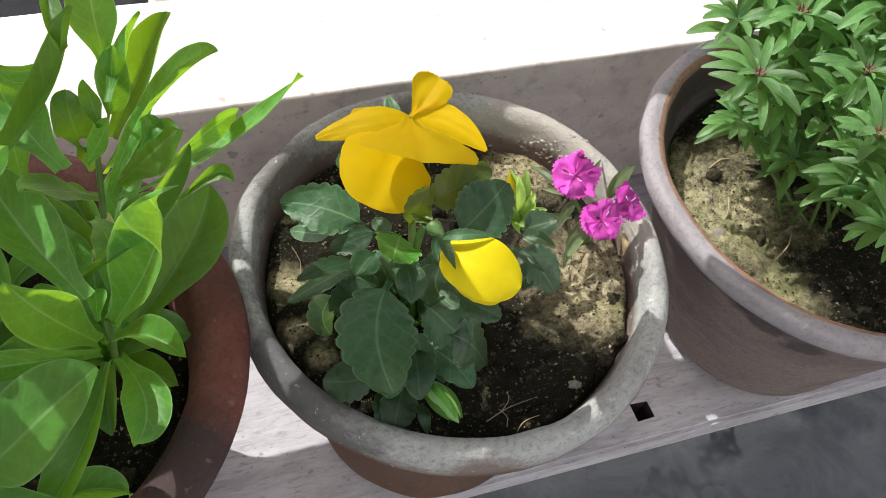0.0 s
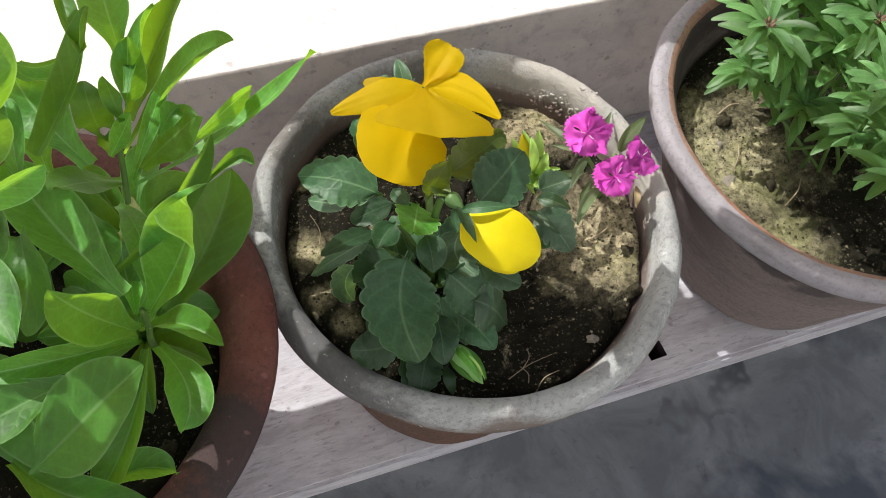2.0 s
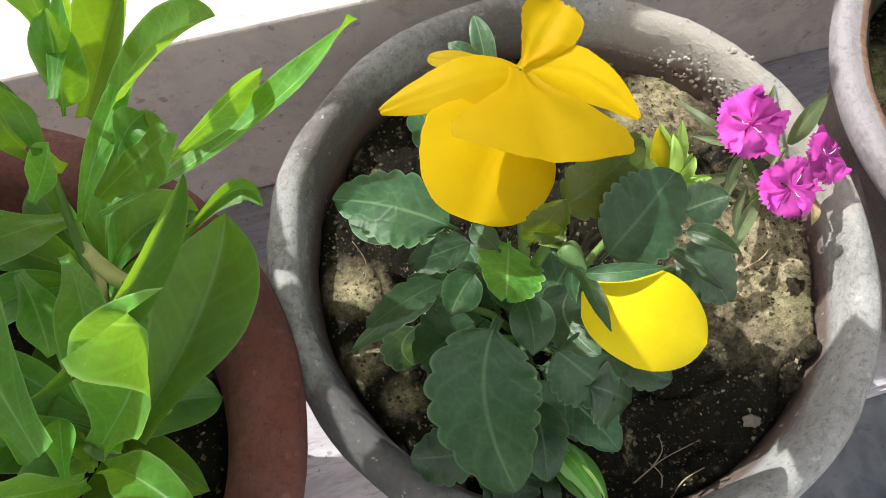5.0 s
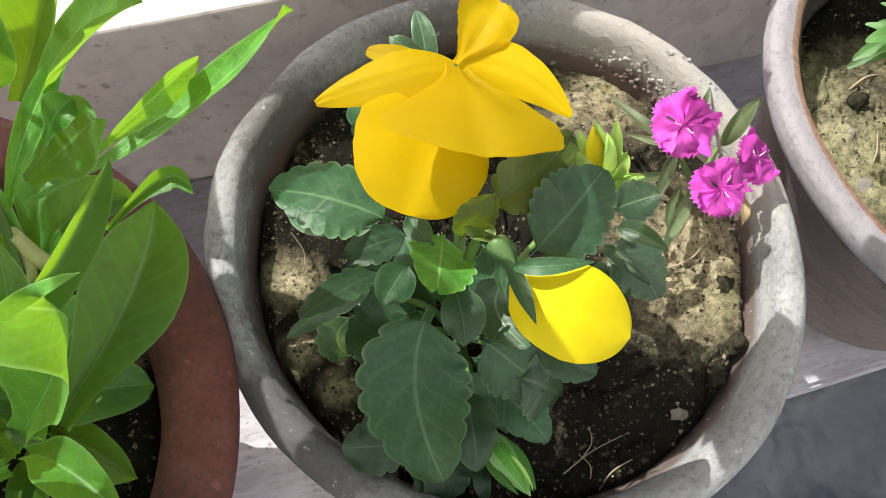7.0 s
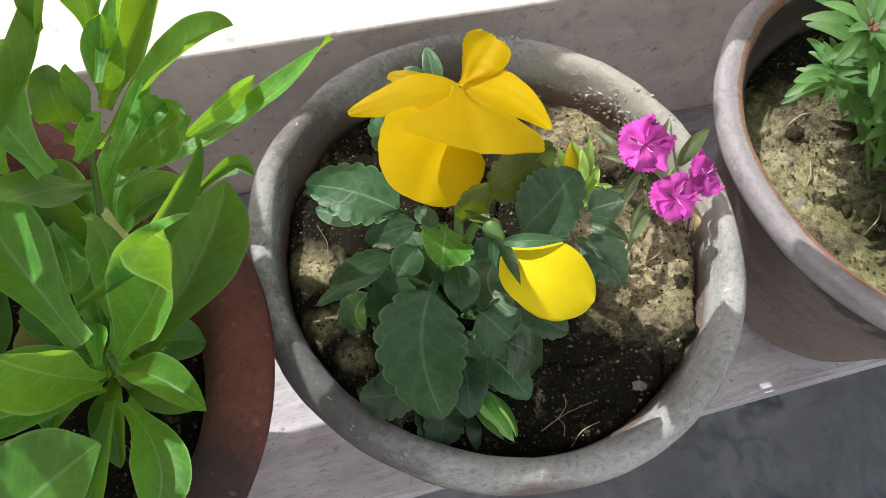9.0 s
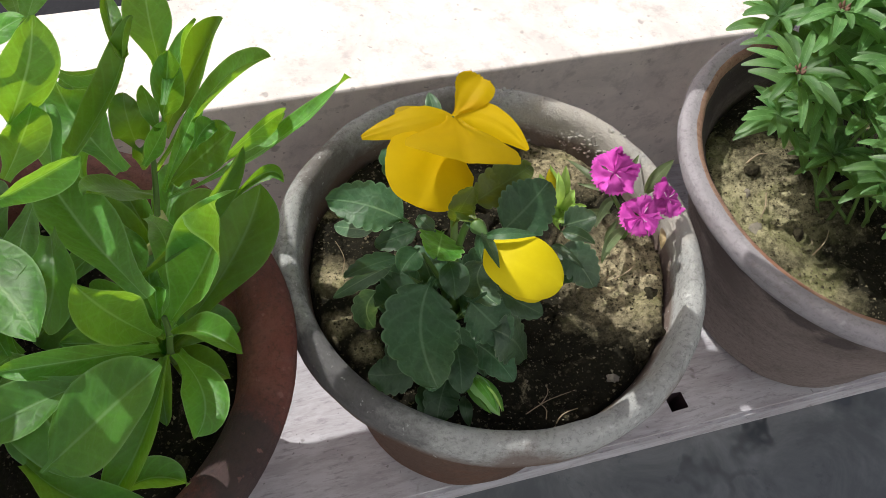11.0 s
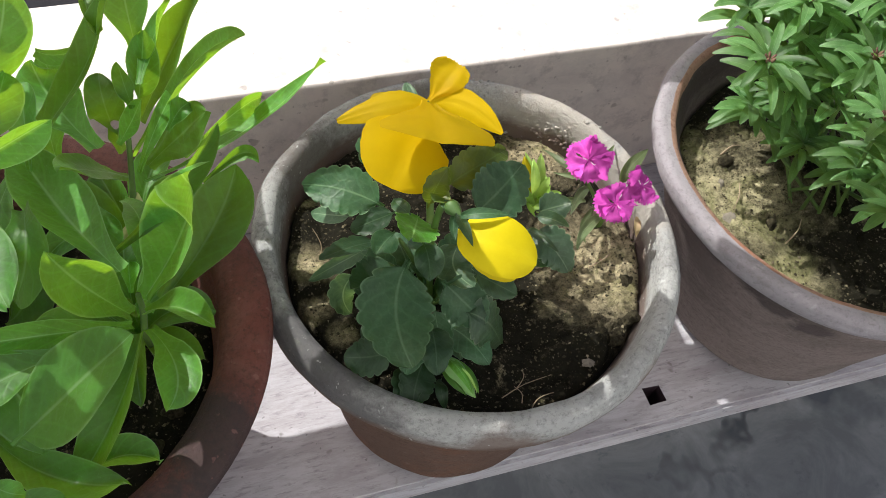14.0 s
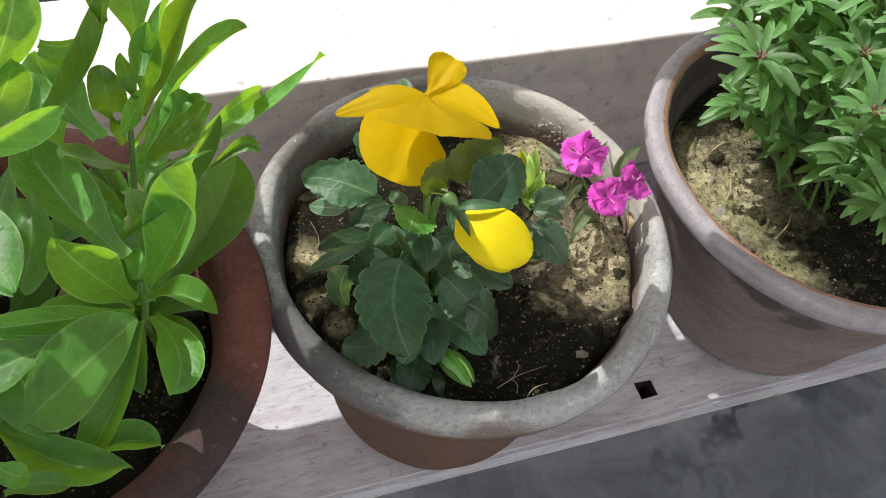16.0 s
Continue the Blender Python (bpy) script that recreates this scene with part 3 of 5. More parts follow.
LEAF_BROAD = leaf_material("broad_leaf", (0.024, 0.112, 0.014), (0.074, 0.268, 0.034), (0.24, 0.42, 0.16), (0.54, 0.92, 0.02), 0.36, 0.48, 0.45, 6.0, 0.38, 0.12)
LEAF_AGED = leaf_material("yellowing_leaf", (0.16, 0.20, 0.03), (0.30, 0.22, 0.04), (0.32, 0.34, 0.12), (0.55, 0.5, 0.03), 0.35)
LEAF_PANSY = leaf_material("pansy_leaf", (0.017, 0.056, 0.024), (0.040, 0.108, 0.048), (0.12, 0.22, 0.11), (0.22, 0.44, 0.03), 0.18, 0.50, 0.45, 5.0, 0.5, 0.05)
LEAF_OLIVE = leaf_material("olive_pansy_leaf", (0.055, 0.090, 0.014), (0.085, 0.125, 0.018), (0.11, 0.19, 0.05), (0.30, 0.42, 0.01), 0.3, 0.4, 0.5, 5.0, 0.7)
LEAF_PALE = leaf_material("blue_green_leaf", (0.032, 0.075, 0.045), (0.062, 0.125, 0.068), (0.25, 0.36, 0.20), (0.3, 0.5, 0.1), 0.25)
LEAF_PINK = leaf_material("dianthus_leaf", (0.085, 0.130, 0.060), (0.16, 0.21, 0.10), (0.26, 0.32, 0.17), (0.35, 0.45, 0.1), 0.22, 0.5, 0.4, 0.0)
LEAF_LIME = leaf_material("lime_sepal", (0.24, 0.42, 0.07), (0.36, 0.55, 0.14), (0.45, 0.58, 0.22), (0.55, 0.75, 0.1), 0.35, 0.45, 0.4, 0.0)
LEAF_BUSH = leaf_material("lance_leaf", (0.046, 0.138, 0.042), (0.135, 0.292, 0.098), (0.24, 0.38, 0.16), (0.50, 0.82, 0.10), 0.33, 0.50, 0.55, 0.0, 0.4, 0.15)
DRY = leaf_material("dry_leaf", (0.30, 0.22, 0.11), (0.42, 0.33, 0.18), (0.45, 0.36, 0.22), (0.5, 0.4, 0.15), 0.2, 0.7)
YELLOW = leaf_material("yellow_petal", (0.70, 0.475, 0.001), (0.75, 0.52, 0.001), (0.72, 0.49, 0.001), (0.92, 0.69, 0.001), 0.46, 0.6, 0.2, 0.0, 0.12)
LEMON = leaf_material("lemon_petal", (0.60, 0.49, 0.004), (0.64, 0.54, 0.008), (0.62, 0.51, 0.006), (0.76, 0.68, 0.01), 0.32, 0.6, 0.2, 0.0, 0.12)
MAGENTA = leaf_material("magenta_petal", (0.54, 0.050, 0.40), (0.66, 0.11, 0.53), (0.62, 0.11, 0.50), (0.72, 0.15, 0.60), 0.3, 0.65, 0.15, 0.0, 0.2)
STEM = plain("green_stem", (0.12, 0.22, 0.05), 0.5)
STEM_PALE = plain("cream_stem", (0.60, 0.62, 0.26), 0.55)
SEPAL = plain("sepal_green", (0.10, 0.20, 0.055), 0.5)
BUD = plain("brown_bud", (0.20, 0.11, 0.075), 0.8)
WHITE_FIL = plain("white_filament", (0.75, 0.68, 0.72), 0.5)


# ---- plant shapes ----
def smooth01(x):
    x = min(1.0, max(0.0, x))
    return x * x * (3 - 2 * x)


def spoon(v):
    """Spatulate: a long narrow stalk that widens to a rounded blade with a small point."""
    stalk = 0.30 + 0.70 * smooth01((v - 0.05) / 0.50)
    return stalk * (math.sqrt(max(0, 1 - ((v - 0.60) / 0.40) ** 2)) ** 1.15 if v > 0.60 else 1)


def ovate(v):
    if v < 0.10:
        return 0.08
    w = (v - 0.10) / 0.90
    return 0.08 + 0.92 * max(0.0, math.sin(math.pi * w ** 0.80)) ** 0.62 * (1 if w < 0.97 else 0.9)


def lance(v):
    return 0.20 * (1 - v) + 0.86 * max(0.0, math.sin(math.pi * min(1, v * 0.97 + 0.02) ** 0.85)) ** 0.9


def oblong(v):
    return 0.16 * (1 - v) + 0.86 * max(0.0, math.sin(math.pi * min(1, v * 0.96 + 0.02))) ** 0.62


def oval(v):
    """A plain rounded petal, broad from near its base."""
    return math.sqrt(max(0.0, 1 - ((v - 0.56) / 0.56) ** 2 if v < 0.56 else 1 - ((v - 0.56) / 0.44) ** 2)) ** 0.85


def wedge(v):
    """A toothed petal: widest at its end."""
    return 0.10 + 0.90 * smooth01(v / 0.92) ** 0.8


def fan(v):
    """A petal: a narrow claw that opens to a broad rounded end."""
    a = 0.14 + 0.86 * smooth01(v / 0.55)
    return a * (math.sqrt(max(0.0, 1 - ((v - 0.58) / 0.42) ** 2)) ** 0.75 if v > 0.58 else 1)


def strap(v):
    """A long even leaf with a short point."""
    return (0.62 + 0.38 * smooth01(v / 0.35)) * (math.sqrt(max(0.0, 1 - ((v - 0.62) / 0.38) ** 2)) ** 0.9 if v > 0.62 else 1)


def flame(v):
    """A slim petal, widest at its middle, with a blunt point."""
    return 0.10 * (1 - v) + 0.92 * max(0.0, math.sin(math.pi * min(1, v * 0.97 + 0.01) ** 0.9)) ** 0.75


def skirt(v):
    """A broad petal, widest near its end, with rounded corners."""
    return (0.14 + 0.86 * smooth01(v / 0.78)) * (1 if v < 0.86 else math.sqrt(1 - 0.55 * ((v - 0.86) / 0.14) ** 2))


COUNT = [0]


def blade(base, mid, tip, width, shape, roll=0.0, cup=0.15, curl=0.0, scallop=0, wave=0.10, rows=0, cols=10, fringe=0.0, ruffle=0.0, fold=0.0, twist=0.0, arc=0.0, sway=0.0, lop=0.0, face=(0.05, -0.42, 1.0)):
    """A curved sheet along base-mid-tip. cup lifts the margins, fold bends the blade along its midrib, twist turns it on its way, sway bends it to and fro, lop lifts one side, curl turns the tip over, scallop makes a crenate edge."""
    COUNT[0] += 1
    seed = COUNT[0] * 1.37
    base, mid, tip = Vector(base), Vector(mid), Vector(tip)
    ctrl = 2 * mid - (base + tip) / 2
    rows = rows or (scallop * 10 if scallop else 18)
    bm = bmesh.new()
    uv = bm.loops.layers.uv.new("UVMap")
    grid, coord = [], {}
    face = Vector(face).normalized()
    for k in range(rows + 1):
        v = 1 - (1 - k / rows) ** 1.5
        p = (1 - v) ** 2 * base + 2 * v * (1 - v) * ctrl + v * v * tip
        tan = (2 * (1 - v) * (ctrl - base) + 2 * v * (tip - ctrl)).normalized()
        side = tan.cross(face)
        side = (side if side.length > 0.05 else tan.cross(Vector((1, 0, 0.2)))).normalized()
        side = Matrix.Rotation(radians(roll + twist * (v - 0.5)), 3, tan) @ side
        nor = side.cross(tan)
        if v > 0.975 and not scallop and shape in (spoon, ovate):
            p = p + tan * width * 2.6 * (v - 0.975)
        p = p + nor * sway * math.sin(6.5 * v + seed) * v
        h = width / 2 * max(0.015, shape(v))
        if scallop and v > 0.12:
            lobe = ((v - 0.12) / 0.88 * scallop) % 1.0
            h *= 0.84 + 0.18 * max(0.0, math.sin(math.pi * lobe ** 1.25)) ** 0.45
        row = []
        for i in range(cols + 1):
            u = 2 * i / cols - 1
            if ruffle:
                u *= 1 + ruffle * noise.noise(Vector((v * 14, 3.0 if u > 0 else 9.0, seed))) * abs(u)
            q = Vector((u * 1.3, v * 2.6, seed))
            lift = fold * h * (math.sqrt(u * u + 0.02) - 0.14) + cup * h * u * u - 0.05 * h * math.exp(-(u / 0.16) ** 2) + wave * width * (0.4 + abs(u)) * noise.noise(q)
            lift += 0.35 * wave * width * u * noise.noise(Vector((u, v * 8, seed)))
            lift += lop * h * u * abs(u) * math.sin(3.1 * v)
            if curl and v > 0.7:
                lift += curl * ((v - 0.7) / 0.3) ** 2 * (0.6 + 0.8 * u)
            along = (0.06 + ruffle) * h * noise.noise(Vector((u * 2, seed, v * 3)))
            along -= arc * u * u * v * v
            if fringe and v > 0.8:
                along += fringe * (v - 0.8) / 0.2 * (math.sin(i * 2.6 + seed) * 0.6 + 0.4 * noise.noise(Vector((i, seed, 0))))
            vert = bm.verts.new(p + side * (u * h) + nor * lift + tan * along)
            coord[vert] = (u * 0.5 + 0.5, v)
            row.append(vert)
        grid.append(row)
    for a, c in zip(grid, grid[1:]):
        for i in range(cols):
            f = bm.faces.new((a[i], a[i + 1], c[i + 1], c[i]))
            for lp in f.loops:
                lp[uv].uv = coord[lp.vert]
    return bm


def leaf(plant, mat, shape, base, mid, tip, width, **k):
    ob = part("leaf", blade(base, mid, tip, width, shape, **k), mat, plant)
    ob.matrix_parent_inverse = plant.matrix_basis.inverted()
    return ob


def tube(points, r0, r1, sides=8):
    """A tapered stem along a smooth line through the points."""
    pts = [Vector(p) for p in points]
    line = []
    for i in range(len(pts) - 1):
        p0, p1, p2, p3 = pts[max(0, i - 1)], pts[i], pts[i + 1], pts[min(len(pts) - 1, i + 2)]
        for s in range(6):
            t = s / 6
            line.append(0.5 * (2 * p1 + (p2 - p0) * t + (2 * p0 - 5 * p1 + 4 * p2 - p3) * t * t + (3 * p1 - p0 - 3 * p2 + p3) * t ** 3))
    line.append(pts[-1])
    bm = bmesh.new()
    rings = []
    for i, p in enumerate(line):
        tan = (line[min(i + 1, len(line) - 1)] - line[max(0, i - 1)]).normalized()
        a = tan.orthogonal().normalized()
        b = tan.cross(a)
        r = r0 + (r1 - r0) * i / (len(line) - 1)
        rings.append([bm.verts.new(p + r * (math.cos(2 * math.pi * j / sides) * a + math.sin(2 * math.pi * j / sides) * b)) for j in range(sides)])
    for a, b in zip(rings, rings[1:]):
        best = min(range(sides), key=lambda s: (a[0].co - b[s].co).length)
        for j in range(sides):
            bm.faces.new((a[j], a[(j + 1) % sides], b[(j + 1 + best) % sides], b[(j + best) % sides]))
    bm.faces.new(rings[0][::-1])
    bm.faces.new(rings[-1])
    return bm


def child(name, bm, mat, parent, label=""):
    """A part given in world places, under a thing or a part."""
    ob = part(name, bm, mat, parent, label)
    top = parent
    while top.parent:
        top = top.parent
    ob.matrix_parent_inverse = top.matrix_basis.inverted() if parent is top else Matrix()
    return ob


def spindle(base, tip, r, sides=10, bulge=0.45):
    """A closed bud: a bulging spindle from base to tip."""
    base, tip = Vector(base), Vector(tip)
    ax = tip - base
    a = ax.orthogonal().normalized()
    b = ax.normalized().cross(a)
    bm = bmesh.new()
    rings = []
    for k in range(11):
        v = k / 10
        rr = r * max(0.03, math.sin(math.pi * v ** bulge) ** 0.8 if v < 1 else 0.03)
        if k == 0:
            rr = r * 0.25
        rings.append([bm.verts.new(base + ax * v + rr * (1 + 0.08 * math.cos(5 * 2 * math.pi * j / sides)) * (math.cos(2 * math.pi * j / sides) * a + math.sin(2 * math.pi * j / sides) * b)) for j in range(sides)])
    for p, q in zip(rings, rings[1:]):
        for j in range(sides):
            bm.faces.new((p[j], p[(j + 1) % sides], q[(j + 1) % sides], q[j]))
    bm.faces.new(rings[0][::-1])
    bm.faces.new(rings[-1])
    return bm


# ---- broad-leaved plant in the red pot ----
calendula = tagged(empty("calendula_plant", (-0.045, 0.205, 0.150)), "leafy green calendula plant with broad spoon-shaped leaves in red pot", "plant")
for line in (((-0.047, 0.230, 0.146), (-0.046, 0.232, 0.185), (-0.040, 0.238, 0.222), (-0.036, 0.244, 0.250)), ((-0.043, 0.190, 0.146), (-0.045, 0.184, 0.190), (-0.0415, 0.1765, 0.222), (-0.041, 0.176, 0.236))):
    child("stem", tube(line, 0.0017, 0.0011), STEM, calendula)
for line in (((-0.060, 0.232, 0.185), (-0.045, 0.240, 0.195), (-0.040, 0.238, 0.218)), ((-0.020, 0.228, 0.180), (-0.036, 0.236, 0.195), (-0.040, 0.238, 0.218)), ((-0.044, 0.215, 0.150), (-0.046, 0.225, 0.180), (-0.040, 0.240, 0.205))):
    child("stem", tube(line, 0.0032, 0.0022), STEM_PALE, calendula, "cream leaf stalk")
CAL_FACE = (-0.04, -0.30, 1.0)
leaf(calendula, LEAF_BROAD, spoon, (-0.0360, 0.2516, 0.2094), (0.0109, 0.2608, 0.2243), (0.0494, 0.2668, 0.2529), 0.0122, roll=-5, cup=0.12, fold=0.12, curl=0.003, face=(-0.4, 0.15, 1.0))
leaf(calendula, LEAF_BROAD, spoon, (-0.0174, 0.2563, 0.2178), (0.0063, 0.2596, 0.2358), (0.0208, 0.2768, 0.2268), 0.0132, roll=8, cup=0.15, fold=0.20, face=(0.42, -0.86, 0.25))
leaf(calendula, LEAF_BROAD, spoon, (-0.0392, 0.2789, 0.1985), (-0.0078, 0.2595, 0.2612), (0.0141, 0.2418, 0.2957), 0.0127, roll=-12, cup=0.35, fold=0.53, face=CAL_FACE)
leaf(calendula, LEAF_BROAD, spoon, (-0.0338, 0.2834, 0.2153), (-0.0163, 0.2882, 0.2466), (-0.0001, 0.2796, 0.2830), 0.0171, roll=18, cup=0.3, fold=0.53, face=CAL_FACE)
leaf(calendula, LEAF_BROAD, spoon, (-0.0276, 0.2500, 0.2703), (-0.0196, 0.2634, 0.2801), (-0.0095, 0.2573, 0.3033), 0.0101, roll=-20, cup=0.2, face=CAL_FACE)
leaf(calendula, LEAF_BROAD, ovate, (-0.0306, 0.2585, 0.2515), (-0.0258, 0.2596, 0.2698), (-0.0222, 0.2612, 0.2858), 0.0146, cup=-0.25, roll=6, face=CAL_FACE)
leaf(calendula, LEAF_BROAD, spoon, (-0.0268, 0.2723, 0.2700), (-0.0273, 0.2795, 0.2850), (-0.0262, 0.2912, 0.3000), 0.0187, cup=0.2, roll=-6, wave=0.12, face=CAL_FACE)
leaf(calendula, LEAF_BROAD, strap, (-0.0557, 0.2049, 0.2997), (-0.0422, 0.2364, 0.2962), (-0.0295, 0.2462, 0.3183), 0.0106, roll=-14, cup=0.3, fold=0.60, twist=-30, face=CAL_FACE)
leaf(calendula, LEAF_BROAD, strap, (-0.0362, 0.2375, 0.3073), (-0.0389, 0.2567, 0.3035), (-0.0396, 0.2715, 0.3074), 0.0071, roll=25, cup=0.4, fold=0.53, face=CAL_FACE)
leaf(calendula, LEAF_BROAD, strap, (-0.0624, 0.2649, 0.2799), (-0.0533, 0.2621, 0.2789), (-0.0406, 0.2648, 0.2811), 0.0067, roll=55, cup=0.3, fold=0.60, face=CAL_FACE)
leaf(calendula, LEAF_BROAD, spoon, (-0.0428, 0.2676, 0.2139), (-0.0425, 0.2524, 0.2563), (-0.0427, 0.2639, 0.2647), 0.0149, roll=20, cup=0.15, face=CAL_FACE)
leaf(calendula, LEAF_BROAD, spoon, (-0.0428, 0.1689, 0.2628), (-0.0621, 0.2090, 0.2486), (-0.0780, 0.2445, 0.2484), 0.0249, roll=12, cup=0.16, fold=0.53, twist=-12, face=CAL_FACE)
leaf(calendula, LEAF_BROAD, spoon, (-0.0410, 0.2481, 0.2181), (-0.0511, 0.2320, 0.2455), (-0.0590, 0.2150, 0.2670), 0.0180, roll=-10, cup=0.1, wave=0.12, face=CAL_FACE)
leaf(calendula, LEAF_BROAD, spoon, (-0.0566, 0.2330, 0.2220), (-0.0523, 0.2189, 0.2240), (-0.0538, 0.2100, 0.2150), 0.0131, cup=-0.1, face=CAL_FACE)
leaf(calendula, LEAF_BROAD, spoon, (-0.0321, 0.2505, 0.2218), (-0.0165, 0.2475, 0.2412), (-0.0046, 0.2392, 0.2613), 0.0199, roll=14, cup=-0.15, fold=0.30, face=CAL_FACE)
leaf(calendula, LEAF_BROAD, spoon, (-0.0208, 0.2455, 0.2470), (-0.0147, 0.2465, 0.2567), (-0.0100, 0.2498, 0.2567), 0.0096, face=CAL_FACE)
leaf(calendula, LEAF_BROAD, spoon, (-0.0386, 0.1764, 0.2332), (-0.0220, 0.1823, 0.2586), (-0.0091, 0.1819, 0.2950), 0.0227, roll=-4, cup=0.35, fold=0.60, curl=0.014, twist=-10, face=CAL_FACE)
leaf(calendula, LEAF_BROAD, spoon, (-0.0334, 0.1787, 0.2247), (-0.0105, 0.2026, 0.2325), (0.0028, 0.2208, 0.2465), 0.0244, roll=14, cup=0.25, fold=0.38, face=CAL_FACE)
leaf(calendula, LEAF_BROAD, spoon, (-0.0471, 0.1864, 0.2497), (-0.0213, 0.1926, 0.2708), (-0.0014, 0.2176, 0.2764), 0.0088, roll=48, cup=0.45, fold=0.53, face=CAL_FACE)
leaf(calendula, LEAF_BROAD, spoon, (-0.0104, 0.2191, 0.2422), (0.0061, 0.2279, 0.2464), (0.0124, 0.2218, 0.2466), 0.0063, roll=25, cup=0.3, fold=0.60, face=CAL_FACE)
leaf(calendula, LEAF_BROAD, spoon, (-0.0453, 0.2379, 0.2164), (-0.0367, 0.2078, 0.2389), (-0.0372, 0.1831, 0.2441), 0.0125, roll=-12, cup=0.2, fold=0.46, face=CAL_FACE)
leaf(calendula, LEAF_BROAD, spoon, (-0.0446, 0.1684, 0.2356), (-0.0540, 0.1616, 0.2697), (-0.0592, 0.1601, 0.2920), 0.0189, roll=-8, cup=0.28, fold=0.46, wave=0.09, face=CAL_FACE)
leaf(calendula, LEAF_BROAD, spoon, (-0.0410, 0.1648, 0.2544), (-0.0410, 0.1724, 0.2541), (-0.0407, 0.1781, 0.2542), 0.0066, cup=0.5, fold=0.60, roll=15, face=CAL_FACE)
leaf(calendula, LEAF_BROAD, spoon, (-0.0432, 0.1743, 0.2228), (-0.0426, 0.1785, 0.2191), (-0.0380, 0.1809, 0.2165), 0.0069, cup=0.5, fold=0.60, face=CAL_FACE)
leaf(calendula, LEAF_BROAD, spoon, (-0.0434, 0.1724, 0.2260), (-0.0465, 0.1808, 0.2188), (-0.0495, 0.1837, 0.2176), 0.0061, cup=0.5, fold=0.60, face=CAL_FACE)
leaf(calendula, LEAF_BROAD, spoon, (-0.0397, 0.1719, 0.2277), (-0.0276, 0.1620, 0.2448), (-0.0153, 0.1464, 0.2526), 0.0116, roll=-18, cup=0.3, fold=0.60, twist=25, face=CAL_FACE)
leaf(calendula, LEAF_BROAD, spoon, (-0.0379, 0.1592, 0.2374), (-0.0303, 0.1378, 0.2437), (-0.0343, 0.1247, 0.2418), 0.0157, roll=-12, cup=0.15, fold=0.38, curl=0.004, face=CAL_FACE)
leaf(calendula, LEAF_BROAD, spoon, (-0.0427, 0.1638, 0.2280), (-0.0545, 0.1377, 0.2220), (-0.0719, 0.1223, 0.2050), 0.0157, roll=16, cup=0.25, fold=0.53, twist=-15, face=CAL_FACE)
leaf(calendula, LEAF_BROAD, ovate, (-0.0860, 0.1263, 0.2349), (-0.0634, 0.1334, 0.2525), (-0.0416, 0.1377, 0.2708), 0.0321, roll=6, cup=-0.10, fold=0.23, wave=0.05, face=(-0.38, 0.02, 1.0))
leaf(calendula, LEAF_BROAD, spoon, (-0.0460, 0.1709, 0.2232), (-0.0699, 0.1610, 0.2437), (-0.0963, 0.1621, 0.2443), 0.0105, roll=-16, cup=0.2, fold=0.53, face=CAL_FACE)
leaf(calendula, LEAF_BROAD, spoon, (-0.0720, 0.2000, 0.2663), (-0.0718, 0.1804, 0.2662), (-0.0801, 0.1748, 0.2475), 0.0214, roll=8, cup=0.1, fold=0.38, face=CAL_FACE)
leaf(calendula, LEAF_BROAD, spoon, (-0.0853, 0.1885, 0.2986), (-0.0618, 0.1773, 0.3226), (-0.0472, 0.1741, 0.3335), 0.0113, roll=-8, cup=0.25, fold=0.46, face=(0.42, -0.86, 0.25))
leaf(calendula, LEAF_BROAD, ovate, (-0.0701, 0.2014, 0.3190), (-0.0585, 0.2056, 0.3379), (-0.0530, 0.2112, 0.3512), 0.0177, roll=-6, cup=0.1, face=(0.42, -0.86, 0.25))
leaf(calendula, LEAF_BROAD, spoon, (-0.0748, 0.1936, 0.3062), (-0.0670, 0.2001, 0.3147), (-0.0604, 0.2016, 0.3274), 0.0152, roll=4, cup=0.2, face=(0.42, -0.86, 0.25))
leaf(calendula, LEAF_BROAD, ovate, (-0.1051, 0.2023, 0.2697), (-0.0885, 0.1813, 0.2683), (-0.0768, 0.1578, 0.2717), 0.0270, roll=-5, cup=-0.1, fold=0.26, face=CAL_FACE)
leaf(calendula, LEAF_BROAD, spoon, (-0.0600, 0.2281, 0.3343), (-0.0591, 0.2537, 0.3250), (-0.0546, 0.2688, 0.3281), 0.0099, roll=10, cup=0.2, face=CAL_FACE)
leaf(calendula, LEAF_BROAD, spoon, (-0.0629, 0.2388, 0.3266), (-0.0675, 0.2608, 0.3194), (-0.0687, 0.2673, 0.3249), 0.0077, roll=-15, cup=0.3, face=CAL_FACE)
leaf(calendula, LEAF_BROAD, spoon, (-0.0699, 0.2072, 0.3445), (-0.0632, 0.2121, 0.3474), (-0.0557, 0.2130, 0.3506), 0.0085, cup=0.1, face=CAL_FACE)
leaf(calendula, LEAF_BROAD, spoon, (-0.0636, 0.1490, 0.2500), (-0.0869, 0.1485, 0.2410), (-0.1073, 0.1428, 0.2400), 0.0200, roll=6, cup=0.1, fold=0.30, face=CAL_FACE)
leaf(calendula, LEAF_BROAD, spoon, (-0.0453, 0.2220, 0.2678), (-0.0603, 0.2533, 0.2623), (-0.0657, 0.2666, 0.2724), 0.0226, roll=10, cup=0.1, face=(-0.3, 0.1, 1.0))
leaf(calendula, LEAF_BROAD, spoon, (-0.0390, 0.2309, 0.2587), (-0.0331, 0.2330, 0.2667), (-0.0265, 0.2292, 0.2826), 0.0079, roll=25, cup=0.3, face=CAL_FACE)
